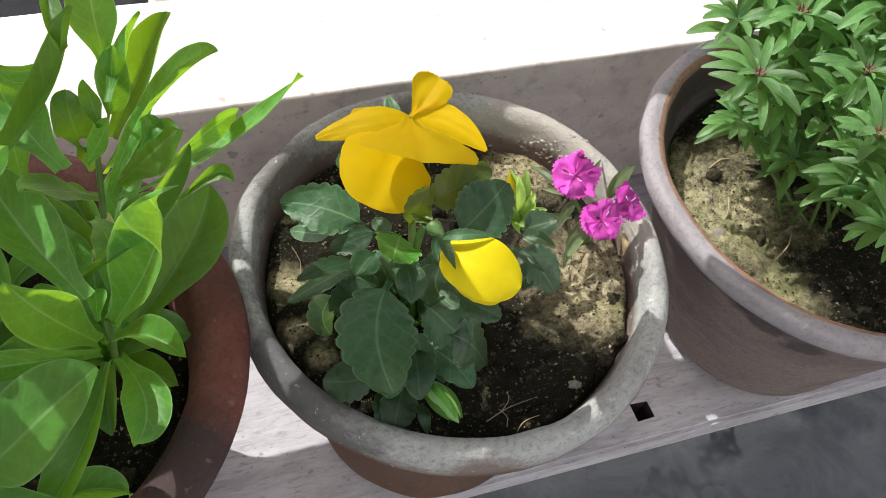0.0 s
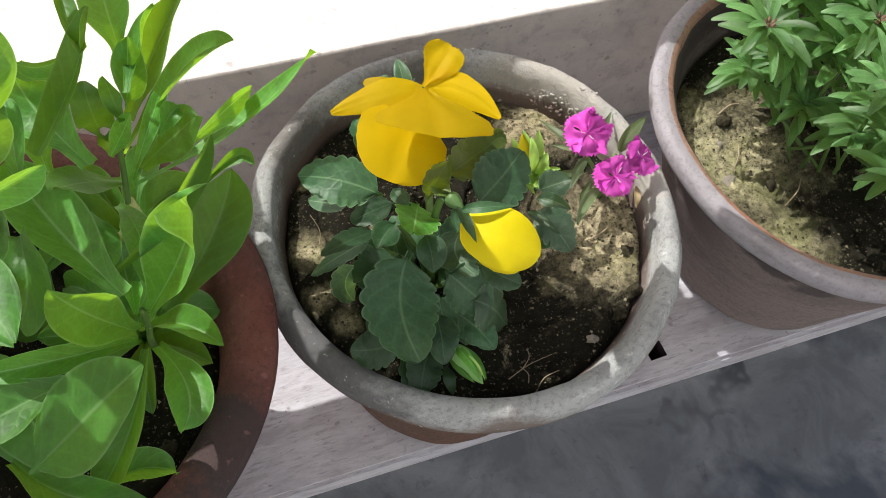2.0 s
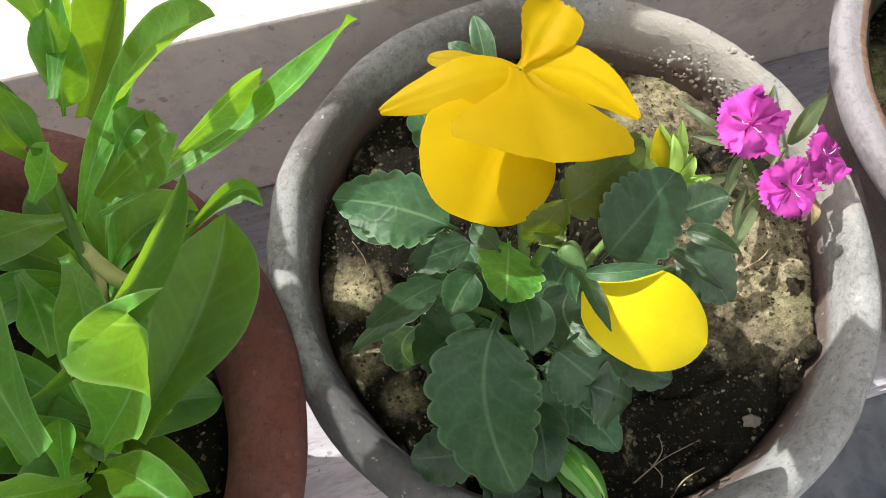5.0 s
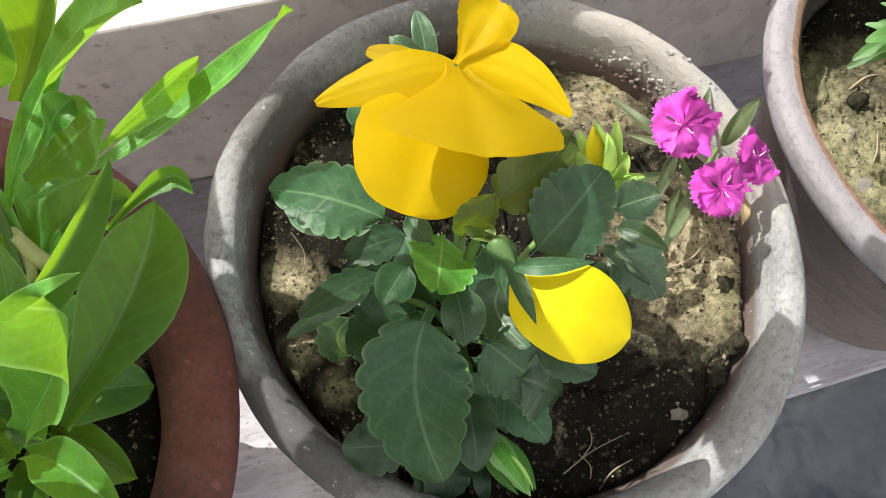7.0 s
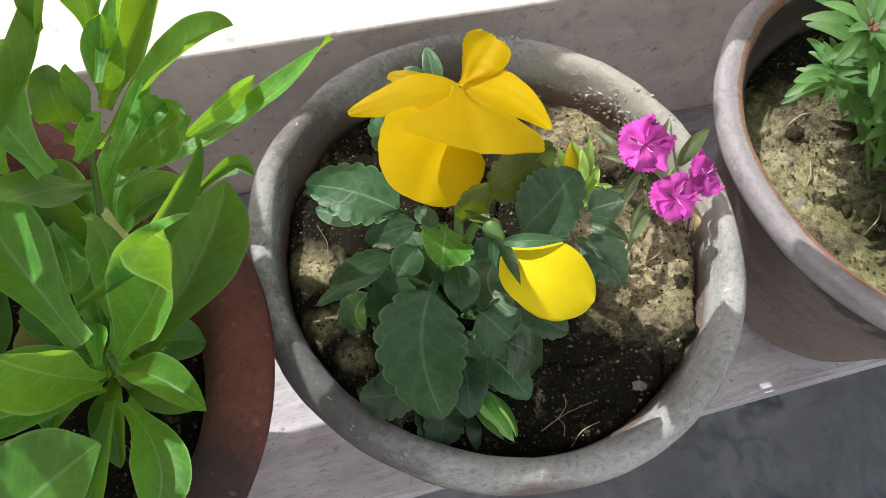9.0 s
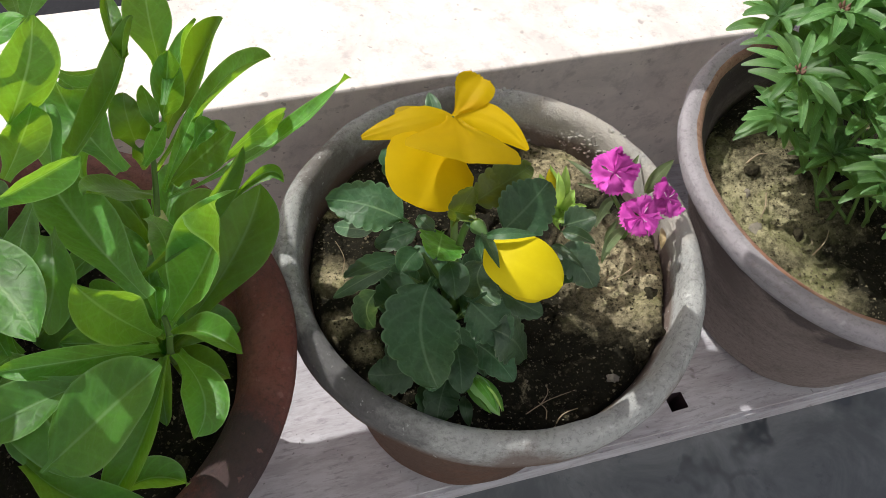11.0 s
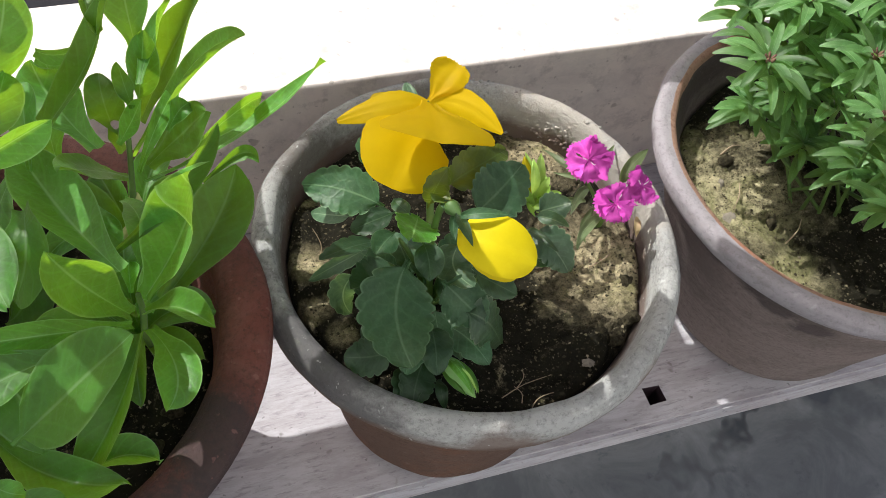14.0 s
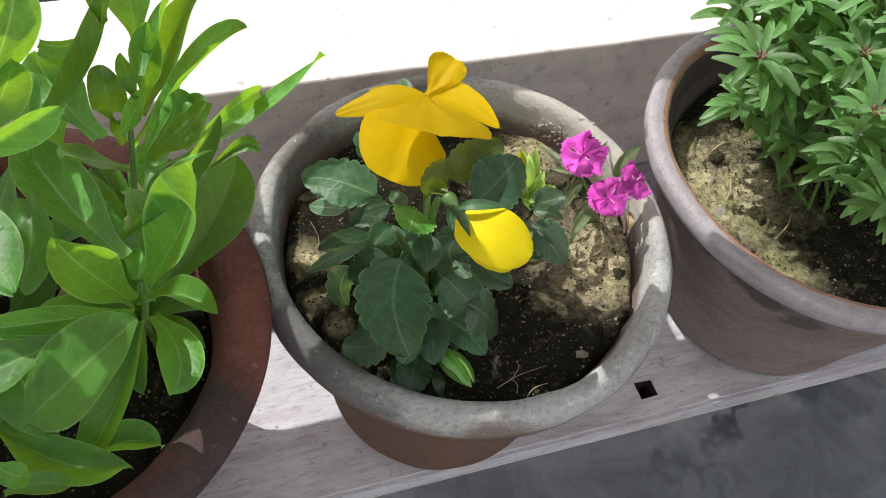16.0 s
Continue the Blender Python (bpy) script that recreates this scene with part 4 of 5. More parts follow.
leaf(calendula, LEAF_BROAD, spoon, (-0.0303, 0.2307, 0.2772), (-0.0318, 0.2393, 0.2793), (-0.0324, 0.2403, 0.2914), 0.0077, roll=-20, cup=0.3, face=CAL_FACE)
leaf(calendula, LEAF_BROAD, spoon, (-0.0355, 0.2382, 0.2323), (-0.0240, 0.2480, 0.2497), (-0.0132, 0.2846, 0.2358), 0.0072, roll=30, cup=0.3, face=CAL_FACE)
leaf(calendula, LEAF_BROAD, spoon, (-0.0667, 0.2480, 0.2350), (-0.0669, 0.2595, 0.2500), (-0.0682, 0.2764, 0.2550), 0.0178, roll=10, cup=0.15, fold=0.3, face=CAL_FACE)
leaf(calendula, LEAF_BROAD, spoon, (-0.0735, 0.2322, 0.2500), (-0.0698, 0.2393, 0.2700), (-0.0694, 0.2536, 0.2750), 0.0131, roll=-12, cup=0.15, fold=0.3, face=CAL_FACE)
leaf(calendula, LEAF_BROAD, spoon, (-0.0817, 0.2458, 0.2700), (-0.0790, 0.2516, 0.2850), (-0.0787, 0.2605, 0.2900), 0.0137, roll=-10, cup=0.15, fold=0.3, face=CAL_FACE)
leaf(calendula, LEAF_BROAD, spoon, (-0.0557, 0.2718, 0.2450), (-0.0610, 0.2744, 0.2550), (-0.0646, 0.2849, 0.2600), 0.0117, roll=12, cup=0.2, fold=0.3, face=CAL_FACE)
leaf(calendula, LEAF_BROAD, spoon, (-0.0996, 0.1443, 0.2050), (-0.0797, 0.1228, 0.2120), (-0.0540, 0.1113, 0.2150), 0.0161, roll=-6, cup=0.35, fold=0.53, curl=0.008, face=CAL_FACE)
leaf(calendula, LEAF_BROAD, spoon, (-0.0738, 0.1227, 0.2000), (-0.0576, 0.1285, 0.2030), (-0.0453, 0.1236, 0.2000), 0.0127, roll=-20, cup=0.4, fold=0.53, curl=0.006, face=CAL_FACE)
leaf(calendula, LEAF_BROAD, spoon, (-0.0957, 0.1132, 0.2150), (-0.0839, 0.1120, 0.2200), (-0.0746, 0.1109, 0.2150), 0.0079, cup=0.3, face=CAL_FACE)
leaf(calendula, LEAF_BROAD, spoon, (-0.0945, 0.1171, 0.2350), (-0.0872, 0.1089, 0.2400), (-0.0825, 0.1087, 0.2350), 0.0082, cup=0.3, face=CAL_FACE)
leaf(calendula, LEAF_BROAD, spoon, (-0.0838, 0.2421, 0.1850), (-0.0925, 0.2204, 0.1830), (-0.1030, 0.2146, 0.1750), 0.0248, cup=0.0, face=CAL_FACE)
leaf(calendula, LEAF_BROAD, spoon, (-0.0839, 0.2445, 0.2350), (-0.0890, 0.2092, 0.2450), (-0.0924, 0.1901, 0.2400), 0.0174, cup=0.1, face=CAL_FACE)
leaf(calendula, LEAF_AGED, ovate, (-0.0786, 0.2187, 0.1850), (-0.0735, 0.2083, 0.1870), (-0.0702, 0.2027, 0.1800), 0.0161, cup=-0.1, face=CAL_FACE)
rnd = random.Random(5)
for k in range(22):
    a = rnd.uniform(1.4, 5.2)
    c = Vector((-0.118 + rnd.uniform(-0.02, 0.02), 0.205 + rnd.uniform(-0.04, 0.035), 0.175 + rnd.uniform(-0.01, 0.035)))
    d = Vector((math.cos(a), math.sin(a), 0))
    ln = rnd.uniform(0.045, 0.075)
    leaf(calendula, LEAF_BROAD, spoon, c, c + d * ln * 0.5 + Vector((0, 0, rnd.uniform(0.012, 0.025))), c + d * ln + Vector((0, 0, rnd.uniform(0.0, 0.03))), rnd.uniform(0.016, 0.026), cup=rnd.uniform(0.05, 0.3), roll=rnd.uniform(-25, 25), fold=0.25, wave=0.13, face=CAL_FACE)
for k in range(16):
    a = 0.39 * k
    c = Vector((-0.046, 0.246, 0.172)) if k % 2 else Vector((-0.050, 0.196, 0.170))
    d = Vector((math.cos(a), math.sin(a), 0))
    ln = rnd.uniform(0.036, 0.052) if k % 2 else rnd.uniform(0.030, 0.042)
    leaf(calendula, LEAF_BROAD, spoon, c, c + d * ln * 0.5 + Vector((0, 0, rnd.uniform(0.014, 0.026))), c + d * ln + Vector((0, 0, rnd.uniform(0.010, 0.026))), rnd.uniform(0.013, 0.019), cup=0.2, roll=rnd.uniform(-20, 20), fold=0.4, wave=0.12, face=CAL_FACE)
child("stem", tube(((-0.125, 0.205, 0.146), (-0.132, 0.206, 0.175), (-0.135, 0.205, 0.225)), 0.004, 0.0025), STEM, calendula)

# ---- pansy in the grey pot ----
pansy = tagged(empty("pansy_plant", (0.086, 0.196, 0.152)), "yellow pansy with one open bloom, one nodding bud and scalloped leaves", "plant")
leaf(pansy, LEAF_PANSY, ovate, (0.0661, 0.2200, 0.2041), (0.0503, 0.2299, 0.2086), (0.0326, 0.2406, 0.2041), 0.0232, scallop=7, roll=-10, cup=0.14)
leaf(pansy, LEAF_PALE, ovate, (0.0540, 0.2294, 0.1875), (0.0453, 0.2374, 0.1814), (0.0376, 0.2470, 0.1723), 0.0108, cup=0.1)
leaf(pansy, LEAF_PANSY, ovate, (0.0699, 0.2126, 0.2089), (0.0597, 0.2149, 0.2016), (0.0500, 0.2156, 0.1963), 0.0124, scallop=5, cup=0.1)
leaf(pansy, LEAF_PALE, ovate, (0.0568, 0.2021, 0.2008), (0.0421, 0.2029, 0.1907), (0.0261, 0.1963, 0.1912), 0.0084, scallop=5, roll=-25, cup=0.2)
leaf(pansy, LEAF_PANSY, ovate, (0.0619, 0.2091, 0.1932), (0.0459, 0.2032, 0.2014), (0.0314, 0.1959, 0.2063), 0.0110, scallop=6, roll=30, cup=0.2)
leaf(pansy, LEAF_PANSY, ovate, (0.0680, 0.2054, 0.2036), (0.0610, 0.1991, 0.2058), (0.0560, 0.1929, 0.2075), 0.0126, cup=0.1, roll=8)
leaf(pansy, LEAF_BROAD, ovate, (0.0806, 0.2117, 0.2038), (0.0751, 0.1992, 0.2138), (0.0700, 0.1884, 0.2218), 0.0220, scallop=6, cup=0.15)
leaf(pansy, LEAF_PANSY, ovate, (0.0698, 0.1893, 0.2031), (0.0595, 0.1697, 0.1969), (0.0591, 0.1409, 0.1962), 0.0353, scallop=7, cup=-0.08, wave=0.06)
leaf(pansy, LEAF_PANSY, ovate, (0.0663, 0.1919, 0.1964), (0.0552, 0.1911, 0.1890), (0.0440, 0.1841, 0.1972), 0.0236, scallop=6, cup=0.05)
leaf(pansy, LEAF_PALE, ovate, (0.0496, 0.2000, 0.1853), (0.0428, 0.1994, 0.1702), (0.0460, 0.1960, 0.1549), 0.0152, scallop=6, cup=0.1)
leaf(pansy, LEAF_PANSY, ovate, (0.0565, 0.1578, 0.1813), (0.0449, 0.1590, 0.1792), (0.0345, 0.1619, 0.1783), 0.0185, scallop=6, cup=-0.08)
leaf(pansy, LEAF_PANSY, ovate, (0.0958, 0.1880, 0.2307), (0.1102, 0.1959, 0.2343), (0.1229, 0.2042, 0.2394), 0.0256, scallop=8, cup=0.06, roll=5)
leaf(pansy, LEAF_OLIVE, ovate, (0.0899, 0.2068, 0.2295), (0.1031, 0.2090, 0.2363), (0.1234, 0.2227, 0.2275), 0.0182, scallop=7, cup=0.1)
leaf(pansy, LEAF_PALE, ovate, (0.1404, 0.2095, 0.1936), (0.1504, 0.2117, 0.1911), (0.1593, 0.2110, 0.1934), 0.0157, scallop=5, cup=0.1)
leaf(pansy, LEAF_PALE, ovate, (0.1333, 0.1988, 0.1939), (0.1415, 0.1891, 0.1922), (0.1483, 0.1795, 0.1822), 0.0202, scallop=7, cup=0.1)
leaf(pansy, LEAF_PANSY, ovate, (0.1252, 0.1940, 0.1908), (0.1313, 0.1876, 0.1889), (0.1361, 0.1807, 0.1898), 0.0109, scallop=5)
leaf(pansy, LEAF_PALE, ovate, (0.1339, 0.1997, 0.2045), (0.1394, 0.1948, 0.2073), (0.1428, 0.1846, 0.2137), 0.0069, roll=20, cup=0.4)
leaf(pansy, LEAF_PALE, ovate, (0.1299, 0.1973, 0.1981), (0.1318, 0.1894, 0.2038), (0.1376, 0.1786, 0.2042), 0.0044, roll=20, cup=0.4)
leaf(pansy, LEAF_PANSY, ovate, (0.0821, 0.1769, 0.2009), (0.0907, 0.1692, 0.1933), (0.0992, 0.1600, 0.1855), 0.0237, scallop=7, cup=-0.06)
leaf(pansy, LEAF_PALE, ovate, (0.0910, 0.1661, 0.1885), (0.1007, 0.1609, 0.1841), (0.1118, 0.1618, 0.1573), 0.0235, scallop=7, cup=0.0)
leaf(pansy, LEAF_PANSY, ovate, (0.0903, 0.1672, 0.2204), (0.0994, 0.1589, 0.2197), (0.1068, 0.1545, 0.2161), 0.0119, scallop=5, cup=-0.1)
leaf(pansy, LEAF_PALE, ovate, (0.0950, 0.1921, 0.2055), (0.0904, 0.1857, 0.1978), (0.0942, 0.1700, 0.2024), 0.0185, scallop=6, cup=-0.05)
leaf(pansy, LEAF_PANSY, ovate, (0.0792, 0.1743, 0.1847), (0.0793, 0.1639, 0.1779), (0.0793, 0.1521, 0.1793), 0.0129, scallop=5, cup=-0.05)
leaf(pansy, LEAF_PALE, ovate, (0.0875, 0.1700, 0.1619), (0.0878, 0.1605, 0.1677), (0.0874, 0.1536, 0.1685), 0.0098)
leaf(pansy, LEAF_PANSY, ovate, (0.0765, 0.1922, 0.2119), (0.0767, 0.1823, 0.2112), (0.0754, 0.1752, 0.2072), 0.0134, cup=0.1)
leaf(pansy, LEAF_PANSY, ovate, (0.0724, 0.1597, 0.1650), (0.0651, 0.1481, 0.1660), (0.0611, 0.1391, 0.1600), 0.0173, scallop=6)
leaf(pansy, LEAF_OLIVE, ovate, (0.0797, 0.1996, 0.2257), (0.0820, 0.1983, 0.2422), (0.0864, 0.1988, 0.2522), 0.0107, scallop=5, cup=0.1)
leaf(pansy, LEAF_OLIVE, ovate, (0.0845, 0.1912, 0.2367), (0.0835, 0.1981, 0.2358), (0.0782, 0.2026, 0.2402), 0.0078, scallop=5, cup=0.1)
leaf(pansy, LEAF_PANSY, ovate, (0.0738, 0.2035, 0.2176), (0.0713, 0.2116, 0.2140), (0.0699, 0.2162, 0.2134), 0.0077, cup=0.1)
leaf(pansy, LEAF_PALE, ovate, (0.0985, 0.2780, 0.1840), (0.0985, 0.2890, 0.1960), (0.0988, 0.3005, 0.1990), 0.0090)
leaf(pansy, LEAF_PALE, ovate, (0.0995, 0.2845, 0.1900), (0.0907, 0.2853, 0.2000), (0.0858, 0.2899, 0.2020), 0.0070)
leaf(pansy, LEAF_PANSY, ovate, (0.0779, 0.2597, 0.1800), (0.0721, 0.2656, 0.1900), (0.0720, 0.2764, 0.1900), 0.0160, scallop=4)
leaf(pansy, LEAF_PANSY, ovate, (0.0636, 0.1597, 0.1580), (0.0605, 0.1480, 0.1640), (0.0601, 0.1395, 0.1600), 0.0150, scallop=4)
leaf(pansy, LEAF_PANSY, ovate, (0.0779, 0.1493, 0.1600), (0.0749, 0.1415, 0.1660), (0.0754, 0.1349, 0.1600), 0.0060)
for k in range(14):
    a = 0.45 * k + 0.2
    r = 0.012 + 0.010 * (k % 3)
    c = Vector((0.080 + r * 0.5 * math.cos(a * 2.1), 0.186 + r * 0.5 * math.sin(a * 2.1), 0.164 + 0.004 * (k % 4)))
    d = Vector((math.cos(a * 2.1), math.sin(a * 2.1), 0))
    leaf(pansy, LEAF_PANSY, ovate, c, c + d * 0.014 + Vector((0, 0, 0.007)), c + d * 0.028 + Vector((0, 0, 0.004)), 0.017, scallop=4, cup=-0.05)
FC = Vector((0.0925, 0.2480, 0.2380))
child("stem", tube(((0.086, 0.197, 0.148), (0.088, 0.212, 0.185), (0.094, 0.245, 0.218), FC - Vector((0, 0.001, 0.003))), 0.0022, 0.0015), STEM, pansy)
child("stem", tube(((0.086, 0.195, 0.148), (0.084, 0.200, 0.190), (0.085, 0.199, 0.222), (0.0862, 0.1940, 0.2340), (0.0885, 0.1890, 0.2360)), 0.0020, 0.0014), STEM, pansy)
child("stem", tube(((0.086, 0.190, 0.148), (0.082, 0.172, 0.165), (0.0804, 0.1550, 0.1700)), 0.0018, 0.0013), STEM, pansy)
child("stem", tube(((0.090, 0.198, 0.148), (0.118, 0.214, 0.165), (0.1442, 0.2268, 0.1840)), 0.0018, 0.0013), STEM, pansy)
for k in range(9):
    a = 0.7 * k
    child("stem", tube(((0.086, 0.196, 0.148), (0.086 + 0.012 * math.cos(a), 0.196 + 0.012 * math.sin(a), 0.172), (0.086 + 0.026 * math.cos(a), 0.196 + 0.020 * math.sin(a), 0.186)), 0.0016, 0.0011), STEM, pansy)


def petal(flower, mat, base, mid, tip, width, **k):
    return child("petal", blade(base, mid, tip, width, fan, rows=26, cols=14, ruffle=0.035, **k), mat, flower)


bloom = child("bloom", spindle(FC - Vector((0, 0, 0.006)), FC + Vector((0, 0, 0.002)), 0.003), SEPAL, pansy, "open golden yellow pansy bloom")
petal(bloom, YELLOW, FC + Vector((-0.002, -0.001, -0.004)), (0.0785, 0.2280, 0.2380), (0.0655, 0.2090, 0.2315), 0.0410, cup=-0.10, roll=-4, wave=0.03)
child("petal", blade(FC + Vector((0.000, 0.001, -0.001)), (0.1070, 0.2420, 0.2410), (0.1200, 0.2235, 0.2385), 0.0150, flame, rows=26, cols=14, ruffle=0.05, cup=-0.25, roll=18, wave=0.06), YELLOW, bloom)
child("petal", blade(FC + Vector((0.001, 0.001, 0.000)), (0.0740, 0.2470, 0.2425), (0.0505, 0.2475, 0.2355), 0.0155, flame, rows=26, cols=14, ruffle=0.05, cup=-0.25, roll=14, wave=0.06), YELLOW, bloom)
petal(bloom, YELLOW, FC + Vector((-0.004, 0.003, -0.003)), (0.0805, 0.2600, 0.2310), (0.0715, 0.2690, 0.2255), 0.0070, cup=0.1, wave=0.10)
child("petal", blade(FC + Vector((0, 0, 0.001)), (0.0895, 0.2275, 0.2500), (0.0850, 0.2065, 0.2590), 0.0500, skirt, rows=28, cols=18, ruffle=0.03, cup=-0.10, roll=3, wave=0.035, arc=0.006), YELLOW, bloom)
child("petal", blade(FC + Vector((0.001, 0.001, 0.001)), (0.1005, 0.2535, 0.2440), (0.1100, 0.2625, 0.2470), 0.0185, skirt, rows=26, cols=16, ruffle=0.08, cup=0.16, roll=-10, wave=0.12, arc=0.002, fringe=0.0008), YELLOW, bloom)
nod = child("bloom", spindle((0.0862, 0.1940, 0.2345), (0.0900, 0.1850, 0.2350), 0.0034), SEPAL, pansy, "half-closed nodding lemon yellow bloom")
petal(nod, LEMON, (0.0885, 0.1810, 0.2320), (0.0965, 0.1690, 0.2320), (0.1080, 0.1580, 0.2275), 0.0190, cup=-0.25, wave=0.02)
child("petal", blade((0.0865, 0.1800, 0.2345), (0.0985, 0.1680, 0.2390), (0.1140, 0.1580, 0.2310), 0.0262, oval, rows=30, cols=16, cup=-0.22, wave=0.012), LEMON, nod)
for b, m, t, w in (((0.0880, 0.1830, 0.2390), (0.0960, 0.1790, 0.2440), (0.1095, 0.1785, 0.2395), 0.0050), ((0.0880, 0.1865, 0.2360), (0.0868, 0.1755, 0.2420), (0.0875, 0.1655, 0.2420), 0.0050), ((0.0890, 0.1900, 0.2330), (0.0865, 0.1850, 0.2300), (0.0860, 0.1790, 0.2280), 0.0045), ((0.0885, 0.1920, 0.2320), (0.0850, 0.1930, 0.2350), (0.0830, 0.1950, 0.2340), 0.0045)):
    child("sepal", blade(b, m, t, w, lance, cup=0.2), LEAF_PANSY, nod)
closed = child("bud", spindle((0.0800, 0.1545, 0.1700), (0.0872, 0.1318, 0.1720), 0.0050, bulge=0.65), LEAF_BROAD, pansy, "closed green pansy bud")
for dx in (-0.004, 0.0, 0.004):
    child("sepal", blade((0.0800, 0.1545, 0.1712), (0.0830 + dx, 0.1440, 0.1775 - abs(dx)), (0.0862 + dx * 0.7, 0.1330, 0.1735), 0.0052, lance, cup=-0.4), LEAF_BROAD, closed)
child("petal", blade((0.0840, 0.1450, 0.1770), (0.0865, 0.1390, 0.1775), (0.0880, 0.1325, 0.1740), 0.0012, lance), LEAF_LIME, closed)
small = child("bud", spindle((0.1442, 0.2268, 0.1850), (0.1430, 0.2385, 0.2010), 0.0038, bulge=0.7), LEMON, pansy, "small yellow bud among lime sepals")

# ---- pinks in the grey pot ----
pinks = tagged(empty("dianthus_plant", (0.190, 0.222, 0.152)), "small dianthus with three magenta fringed flowers beside the rim", "plant")
leaf(pinks, LEAF_PINK, lance, (0.2024, 0.2329, 0.1720), (0.2087, 0.2373, 0.1800), (0.2209, 0.2448, 0.1810), 0.0080, cup=0.2)
leaf(pinks, LEAF_PINK, lance, (0.1832, 0.2374, 0.1720), (0.1726, 0.2478, 0.1780), (0.1692, 0.2654, 0.1700), 0.0045, cup=0.3)
leaf(pinks, LEAF_PINK, lance, (0.1928, 0.2400, 0.1720), (0.1979, 0.2466, 0.1760), (0.2090, 0.2586, 0.1720), 0.0045, cup=0.3)
leaf(pinks, LEAF_PINK, lance, (0.1874, 0.2414, 0.1720), (0.1766, 0.2391, 0.1760), (0.1682, 0.2469, 0.1720), 0.0040, cup=0.3)
leaf(pinks, LEAF_PINK, lance, (0.1839, 0.2346, 0.1700), (0.1724, 0.2242, 0.1780), (0.1641, 0.2144, 0.1780), 0.0055, cup=0.3)
leaf(pinks, LEAF_PINK, lance, (0.1856, 0.2180, 0.1650), (0.1700, 0.2066, 0.1740), (0.1630, 0.1977, 0.1700), 0.0060, cup=0.3)
leaf(pinks, LEAF_PINK, lance, (0.1839, 0.2240, 0.1640), (0.1736, 0.2133, 0.1660), (0.1729, 0.2058, 0.1620), 0.0045, cup=0.3)
leaf(pinks, LEAF_PINK, lance, (0.1804, 0.2278, 0.1680), (0.1649, 0.2276, 0.1720), (0.1562, 0.2303, 0.1660), 0.0040, cup=0.3)
leaf(pinks, DRY, lance, (0.2055, 0.2140, 0.1650), (0.2011, 0.2061, 0.1680), (0.2009, 0.2031, 0.1620), 0.0040, cup=0.3)
leaf(pinks, LEAF_LIME, lance, (0.1453, 0.2314, 0.1820), (0.1404, 0.2338, 0.1920), (0.1398, 0.2404, 0.1960), 0.0063, cup=0.5)
leaf(pinks, LEAF_LIME, lance, (0.1473, 0.2297, 0.1820), (0.1454, 0.2332, 0.1940), (0.1439, 0.2402, 0.2020), 0.0063, cup=0.5)
leaf(pinks, LEAF_LIME, lance, (0.1497, 0.2302, 0.1820), (0.1500, 0.2325, 0.1940), (0.1525, 0.2393, 0.2000), 0.0067, cup=0.5)
leaf(pinks, LEAF_LIME, lance, (0.1479, 0.2295, 0.1820), (0.1513, 0.2287, 0.1880), (0.1558, 0.2342, 0.1880), 0.0044, cup=0.4)
leaf(pinks, LEAF_LIME, lance, (0.1486, 0.2256, 0.1780), (0.1426, 0.2204, 0.1840), (0.1440, 0.2142, 0.1820), 0.0044, cup=0.3)
leaf(pinks, LEAF_LIME, lance, (0.1438, 0.2248, 0.1860), (0.1352, 0.2270, 0.1980), (0.1331, 0.2327, 0.2000), 0.0052, cup=0.4)
leaf(pinks, LEAF_LIME, lance, (0.1456, 0.2248, 0.1860), (0.1441, 0.2258, 0.2000), (0.1448, 0.2327, 0.2050), 0.0055, cup=0.4)
leaf(pinks, LEAF_LIME, lance, (0.1469, 0.2246, 0.1840), (0.1495, 0.2234, 0.1940), (0.1530, 0.2270, 0.1960), 0.0044, cup=0.4)
leaf(pinks, LEAF_LIME, lance, (0.1448, 0.2244, 0.1820), (0.1369, 0.2210, 0.1900), (0.1343, 0.2239, 0.1900), 0.0044, cup=0.4)
leaf(pinks, LEAF_LIME, lance, (0.1489, 0.2197, 0.1800), (0.1489, 0.2189, 0.1900), (0.1531, 0.2197, 0.1900), 0.0048, cup=0.3)
leaf(pinks, LEAF_LIME, lance, (0.1446, 0.2267, 0.1780), (0.1441, 0.2174, 0.1860), (0.1490, 0.2188, 0.1860), 0.0037, cup=0.3)
r4 = random.Random(21)
for k in range(12):
    a, ln = 2 * math.pi * k / 12 + r4.uniform(-0.3, 0.3), r4.uniform(0.009, 0.015)
    b = Vector((0.1465 + r4.uniform(-0.002, 0.003), 0.2245 + r4.uniform(-0.006, 0.004), 0.178))
    d = Vector((math.cos(a), math.sin(a), 0)) * ln
    leaf(pinks, LEAF_LIME, lance, b, b + d * 0.45 + Vector((0, 0, ln * 0.7)), b + d * 0.9 + Vector((0, 0, ln * r4.uniform(0.7, 1.2))), ln * 0.30, cup=0.4)


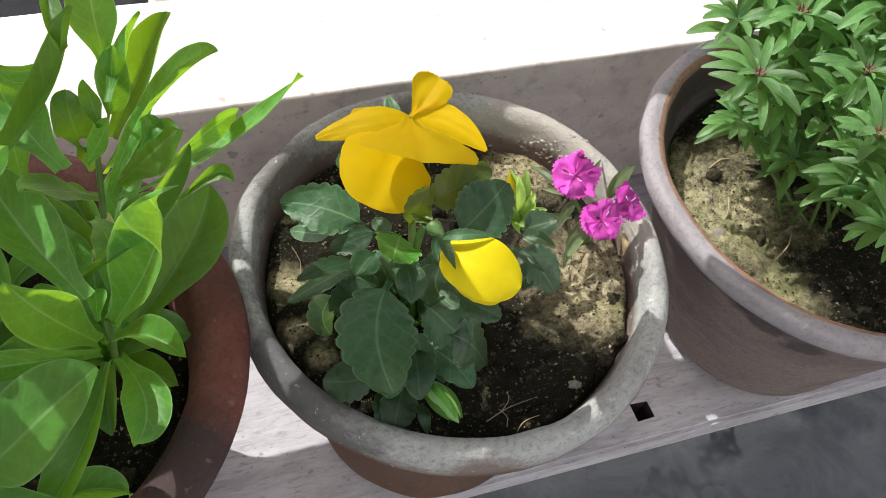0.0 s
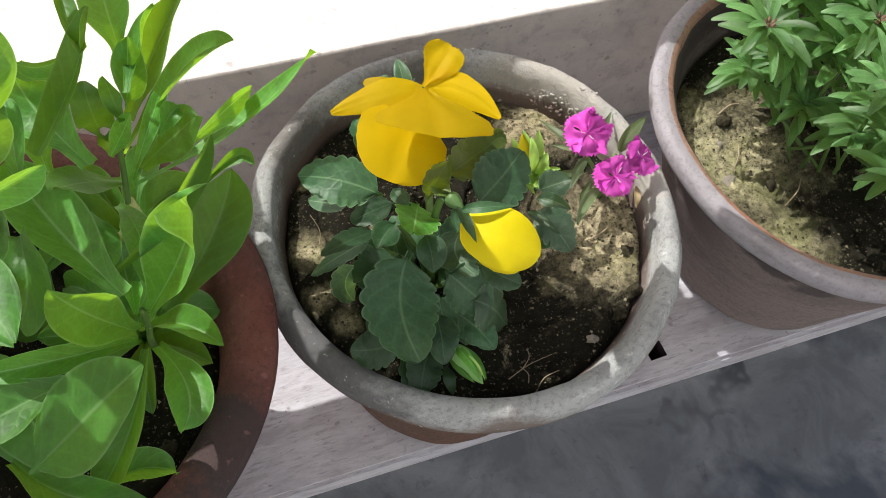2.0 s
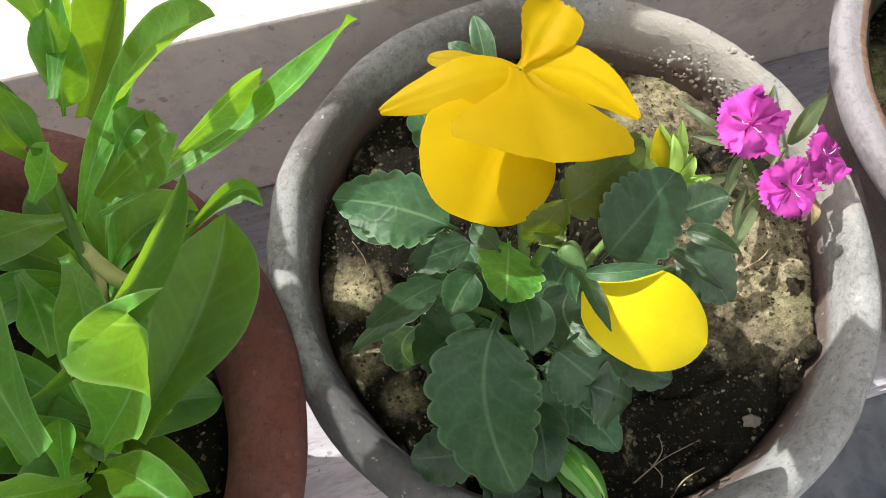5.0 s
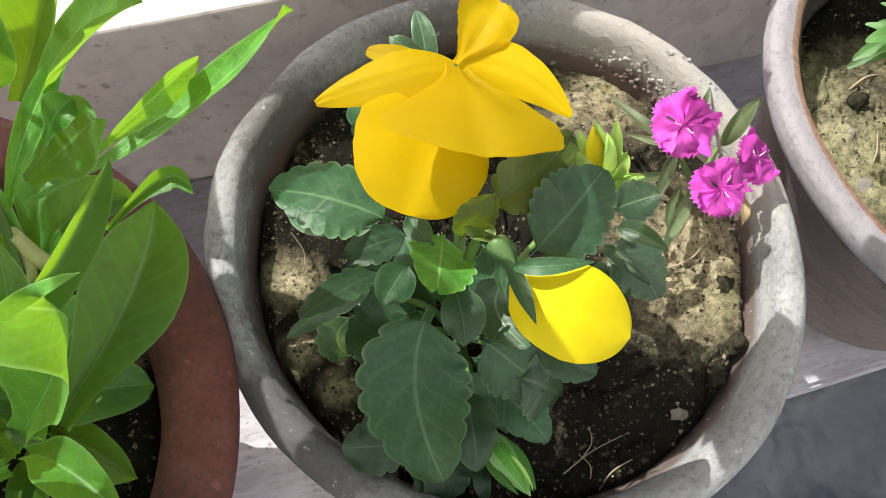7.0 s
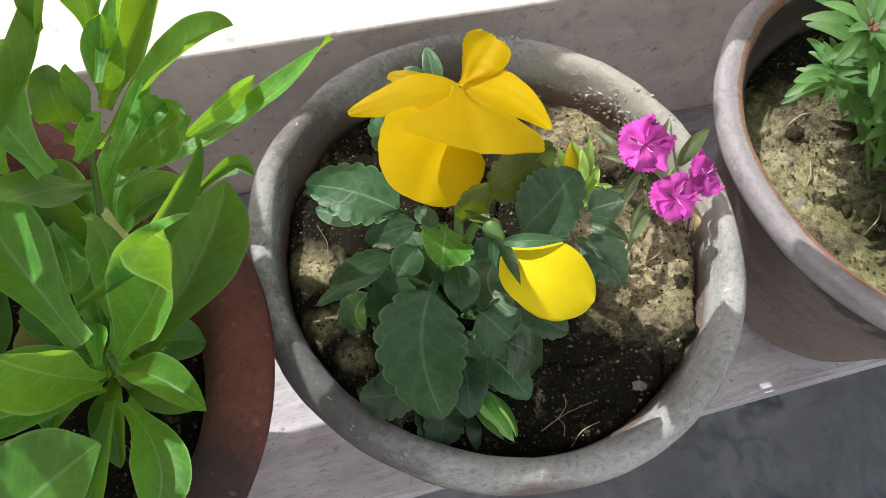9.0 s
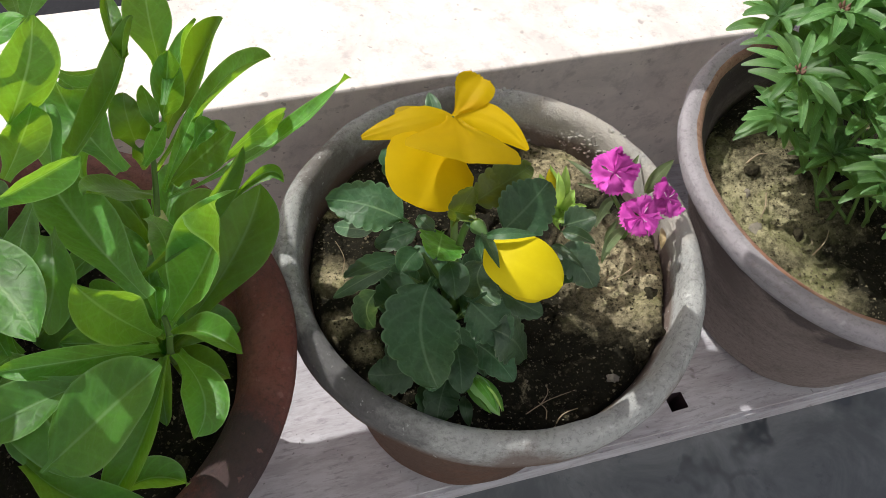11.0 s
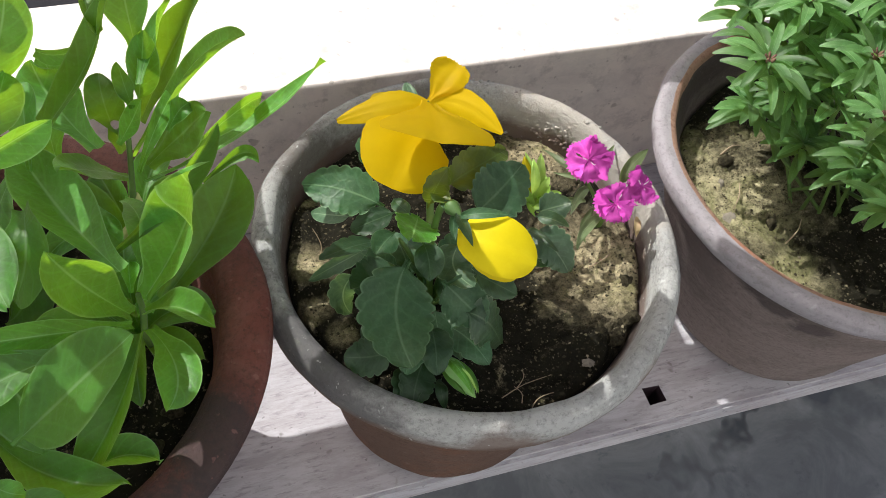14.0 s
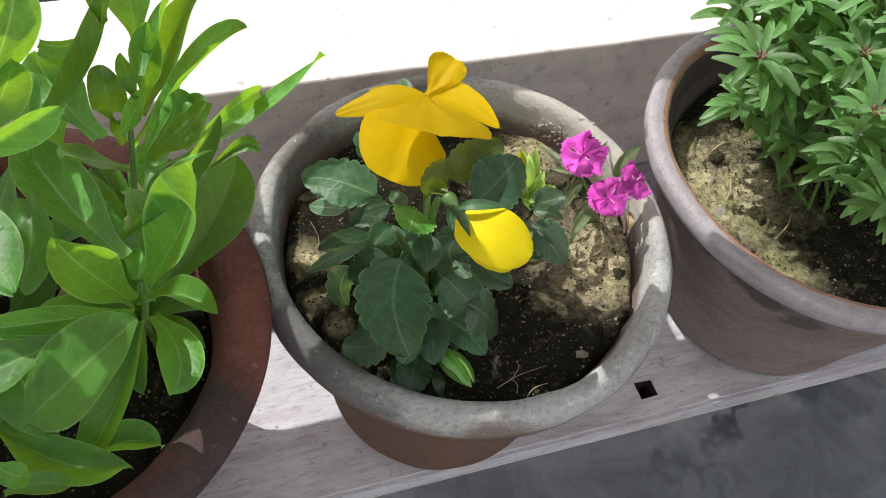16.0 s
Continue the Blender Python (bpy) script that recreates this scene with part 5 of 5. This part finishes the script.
def pink_flower(at, facing, size, seed):
    """Five fringed overlapping petals round a pale eye, with curled stamens and a slim calyx."""
    at, facing = Vector(at), Vector(facing).normalized()
    a = facing.orthogonal().normalized()
    b = facing.cross(a)
    f = child("bloom", tube((at - facing * 0.013, at - facing * 0.006, at), 0.0016, 0.0022), SEPAL, pinks, "magenta fringed dianthus flower")
    r2 = random.Random(seed)
    for k in range(5):
        t = 2 * math.pi * (k + 0.15 * r2.uniform(-1, 1)) / 5 + seed
        d = math.cos(t) * a + math.sin(t) * b
        up = facing * (0.0005 * k + 0.0006)
        child("petal", blade(at + up, at + d * size * 0.55 + facing * size * 0.10 + up, at + d * size + up - facing * size * r2.uniform(-0.05, 0.16), size * 1.42, wedge, cup=0.05, wave=0.20, rows=16, cols=20, fringe=size * 0.15, arc=size * 0.34, face=facing), MAGENTA, f)
    for k in range(2):
        t = seed * 2 + k * 2.2
        d = math.cos(t) * a + math.sin(t) * b
        child("stamen", tube((at, at + facing * 0.003 + d * 0.0015, at + facing * 0.0042 + d * 0.0035, at + facing * 0.004 + d * 0.0042 + a * 0.001), 0.00025, 0.00015, 5), WHITE_FIL, f)
    return f


pink_flower((0.1780, 0.2345, 0.1930), (-0.10, -0.40, 1.0), 0.0118, 1)
pink_flower((0.1852, 0.2110, 0.1850), (-0.05, -0.35, 1.0), 0.0105, 2)
pink_flower((0.2030, 0.2195, 0.1835), (0.45, -0.35, 1.0), 0.0098, 3)
for p in ((0.1780, 0.2350, 0.1820), (0.1853, 0.2120, 0.1740), (0.2010, 0.2205, 0.1730), (0.1990, 0.2316, 0.1730)):
    child("stem", tube(((0.190, 0.222, 0.148), (0.189, 0.222, 0.163), p), 0.0013, 0.0010), STEM, pinks)
child("bud", spindle((0.1985, 0.2235, 0.1780), (0.1960, 0.2150, 0.1850), 0.0020), DRY, pinks, "withered tan calyx")

# ---- bushy plant in the mauve pot ----
bush = tagged(empty("bushy_plant", (0.330, 0.215, 0.155)), "bushy green plant with narrow pointed leaves and brown buds", "plant")
TIPS = [
    (0.2621, 0.2376, 0.2450),
    (0.2932, 0.2103, 0.2670),
    (0.2814, 0.1790, 0.2620),
    (0.2893, 0.2575, 0.2620),
    (0.2971, 0.2936, 0.2500),
    (0.3066, 0.2332, 0.2900),
    (0.2787, 0.2833, 0.2380),
    (0.3236, 0.2382, 0.2920),
    (0.2860, 0.1460, 0.2350),
    (0.3002, 0.1611, 0.2500),
    (0.2991, 0.2260, 0.2350),
    (0.2872, 0.2385, 0.2250),
    (0.3180, 0.2128, 0.2800),
    (0.3078, 0.2624, 0.2750),
    (0.2935, 0.2170, 0.2000),
    (0.2743, 0.2437, 0.2050),
    (0.2989, 0.1872, 0.2150),
]
BUDDED = 6


def sprig(root, top, seed, bud, leaves=10, size=0.0215):
    """A stem with whorls of narrow leaves and a rosette at its top."""
    r2 = random.Random(seed)
    root, top = Vector(root), Vector(top)
    mid = (root + top) / 2 + Vector((0.3 * (top.x - root.x), 0.3 * (top.y - root.y), 0.25 * (top.z - root.z)))
    child("stem", tube((root, mid, top), 0.0012, 0.0009, 6), STEM, bush)
    ctrl = 2 * mid - (root + top) / 2
    levels = [(1.0, leaves, 0.95), (0.90, 5, 1.1), (0.80, 5, 1.2), (0.70, 4, 1.25), (0.58, 4, 1.2), (0.44, 3, 1.1)]
    ph = r2.uniform(0, 6)
    for s, n, grow in levels:
        p = (1 - s) ** 2 * root + 2 * s * (1 - s) * ctrl + s * s * top
        for k in range(n):
            a = ph + 2 * math.pi * (k + r2.uniform(-0.25, 0.25)) / n
            ln = size * grow * r2.uniform(0.75, 1.2) * (0.55 if s == 1.0 and k % 3 == 2 else 1)
            d = Vector((math.cos(a), math.sin(a), 0))
            rise = r2.uniform(-0.15, 0.45) if s < 1 else r2.uniform(0.1, 0.85)
            leaf(bush, LEAF_BUSH, oblong, p, p + d * ln * 0.52 + Vector((0, 0, ln * (0.10 + rise * 0.5))), p + d * ln + Vector((0, 0, ln * (rise - 0.08))), ln * r2.uniform(0.22, 0.29), cup=0.10, wave=0.06, fold=0.15, rows=10, cols=4, face=(-0.1, -0.15, 1.0))
        ph += 1.1
    if bud:
        for k in range(5):
            a = 1.26 * k
            child("bud", spindle(top + Vector((0.0018 * math.cos(a), 0.0018 * math.sin(a), 0.0005)), top + Vector((0.0028 * math.cos(a), 0.0028 * math.sin(a), 0.0040)), 0.0012, 6), BUD, bush, "brown flower bud")


for k, tip in enumerate(TIPS):
    sprig((0.325 + 0.018 * math.cos(k * 2.4), 0.215 + 0.018 * math.sin(k * 2.4), 0.150), tip, k + 11, k < BUDDED, size=0.0215 if tip[2] > 0.23 else 0.0195)
r3 = random.Random(8)
for k in range(18):
    a = r3.uniform(-1.6, 2.2)
    d = r3.uniform(0.02, 0.085)
    sprig((0.335 + 0.02 * math.cos(a), 0.215 + 0.02 * math.sin(a), 0.150), (0.338 + d * math.cos(a), 0.222 + d * math.sin(a), 0.29 - d * 0.7 + r3.uniform(-0.02, 0.01)), 60 + k, k % 2 == 0)


# ---- loose things on the earth ----
def on_soil(at, r, z, seed, x, y):
    return at[2] + z + soil_height(x - at[0], y - at[1], r, seed)


def stone(x, y, size, pot_spec, mat, label, flat=0.6, turn=0.0, name="pebble"):
    at, r, z, seed = pot_spec
    ob = part(name, pebble(size, x * 900 + y * 300, flat), mat)
    ob.matrix_basis = pose(x, y, on_soil(at, r, z, seed, x, y) + size * flat * 0.45, 0, 0, turn)
    return tagged(ob, label, name, "pebbles on the earth")


BED1, BED2, BED3 = (P1, 0.0925, 0.150, 7.7), (P2, 0.0950, 0.1505, 3.1), (P3, 0.0945, 0.155, 12.4)
stone(0.1525, 0.1445, 0.0032, BED2, STONE, "small pale pebble on dark earth")
stone(0.1919, 0.1860, 0.0042, BED2, CLOD, "dark grey flat pebble beside the rim", 0.35, 20)
stone(0.1835, 0.1625, 0.0048, BED2, CLOD, "dark clod of earth beside the rim", 0.7, 35, "clod")
stone(0.1700, 0.1520, 0.0034, BED2, CLOD, "dark clod of earth beside the rim", 0.6, 10, "clod")
stone(0.0500, 0.1900, 0.0035, BED2, CLOD, "small clod of earth under the leaves", 0.7, 10, "clod")
stone(0.2628, 0.2089, 0.0050, BED3, STONE, "pale rounded pebble on mossy earth", 0.4, 30)
stone(0.2700, 0.2320, 0.0026, BED3, STONE, "pale pebble on mossy earth", 0.7, 70)
stone(0.2860, 0.2000, 0.0038, BED3, CLOD, "mossy clod of earth", 0.7, 70, "clod")
stone(0.2790, 0.2450, 0.0045, BED3, CLOD, "mossy clod of earth", 0.6, 15, "clod")
stone(-0.0420, 0.1660, 0.0050, BED1, CLOD, "dark clod of earth under the leaves", 0.7, 15, "clod")
stone(-0.0520, 0.1500, 0.0045, BED1, CLOD, "dark clod of earth under the leaves", 0.7, 55, "clod")


def rootlet(points, bed, r=0.00045):
    at, rr, z, seed = bed
    line = [(x, y, on_soil(at, rr, z, seed, x, y) + 0.0006 + h) for x, y, h in points]
    ob = part("rootlet", tube(line, r, r * 0.5, 5), STRAW)
    return tagged(ob, "thin pale dry rootlet on the earth", "rootlet", "rootlets on the earth")


rootlet(((0.1050, 0.1370, 0), (0.1130, 0.1400, 0.002), (0.1200, 0.1420, 0.001), (0.1330, 0.1440, 0)), BED2, 0.0003)
rootlet(((0.1130, 0.1400, 0.001), (0.1180, 0.1440, 0.003), (0.1200, 0.1500, 0)), BED2, 0.0003)
rootlet(((0.1170, 0.1290, 0), (0.1220, 0.1330, 0.002), (0.1310, 0.1350, 0)), BED2, 0.0004)
rootlet(((0.1140, 0.1330, 0), (0.1150, 0.1370, 0.001), (0.1130, 0.1420, 0)), BED2, 0.0003)
rootlet(((0.1750, 0.1980, 0), (0.1830, 0.1995, 0.002), (0.1900, 0.2040, 0.001)), BED2, 0.0005)
rootlet(((0.0380, 0.2330, 0), (0.0400, 0.2380, 0.006), (0.0370, 0.2440, 0.012)), BED2, 0.0003)
rootlet(((0.0450, 0.2700, 0), (0.0520, 0.2720, 0.003), (0.0580, 0.2680, 0)), BED2, 0.0003)
rootlet(((0.2800, 0.2520, 0), (0.2870, 0.2540, 0.002), (0.2960, 0.2550, 0)), BED3, 0.0007)
rootlet(((0.2700, 0.2150, 0), (0.2760, 0.2210, 0.002), (0.2800, 0.2290, 0)), BED3, 0.0005)
rootlet(((0.2850, 0.1850, 0), (0.2950, 0.1900, 0.002), (0.3050, 0.1990, 0)), BED3, 0.0005)


def crumbs(bed, count, seed, label):
    """Grit and crumbs scattered over a bed, one uneven little lump each."""
    at, r, z, s = bed
    r4 = random.Random(seed)
    verts, faces = [], []
    for k in range(count):
        rr, a = r * 0.97 * math.sqrt(r4.random()), r4.uniform(0, 6.283)
        x, y = at[0] + rr * math.cos(a), at[1] + rr * math.sin(a)
        size = 0.0003 + 0.0008 * r4.random() ** 4
        c = Vector((x, y, on_soil(at, r, z, s, x, y) + size * 0.3))
        n = len(verts)
        for d in ((1, 0, 0), (0, 1, 0), (-1, 0, 0), (0, -1, 0), (0, 0, 0.8), (0, 0, -0.8)):
            verts.append(c + Vector(d) * size * r4.uniform(0.6, 1.3) + Vector((r4.uniform(-1, 1), r4.uniform(-1, 1), 0)) * size * 0.3)
        for i in range(4):
            faces.append((n + i, n + (i + 1) % 4, n + 4))
            faces.append((n + (i + 1) % 4, n + i, n + 5))
    me = bpy.data.meshes.new("crumbs")
    me.from_pydata(verts, [], faces)
    me.materials.append(CRUMB)
    tagged(new("earth_crumbs", me), label, "earth crumbs", kind="stuff")


crumbs(BED1, 3500, 1, "crumbs of dry earth in the red pot")
crumbs(BED2, 6000, 2, "crumbs of dry earth in the grey pot")
crumbs(BED3, 6000, 3, "crumbs of mossy earth in the mauve pot")
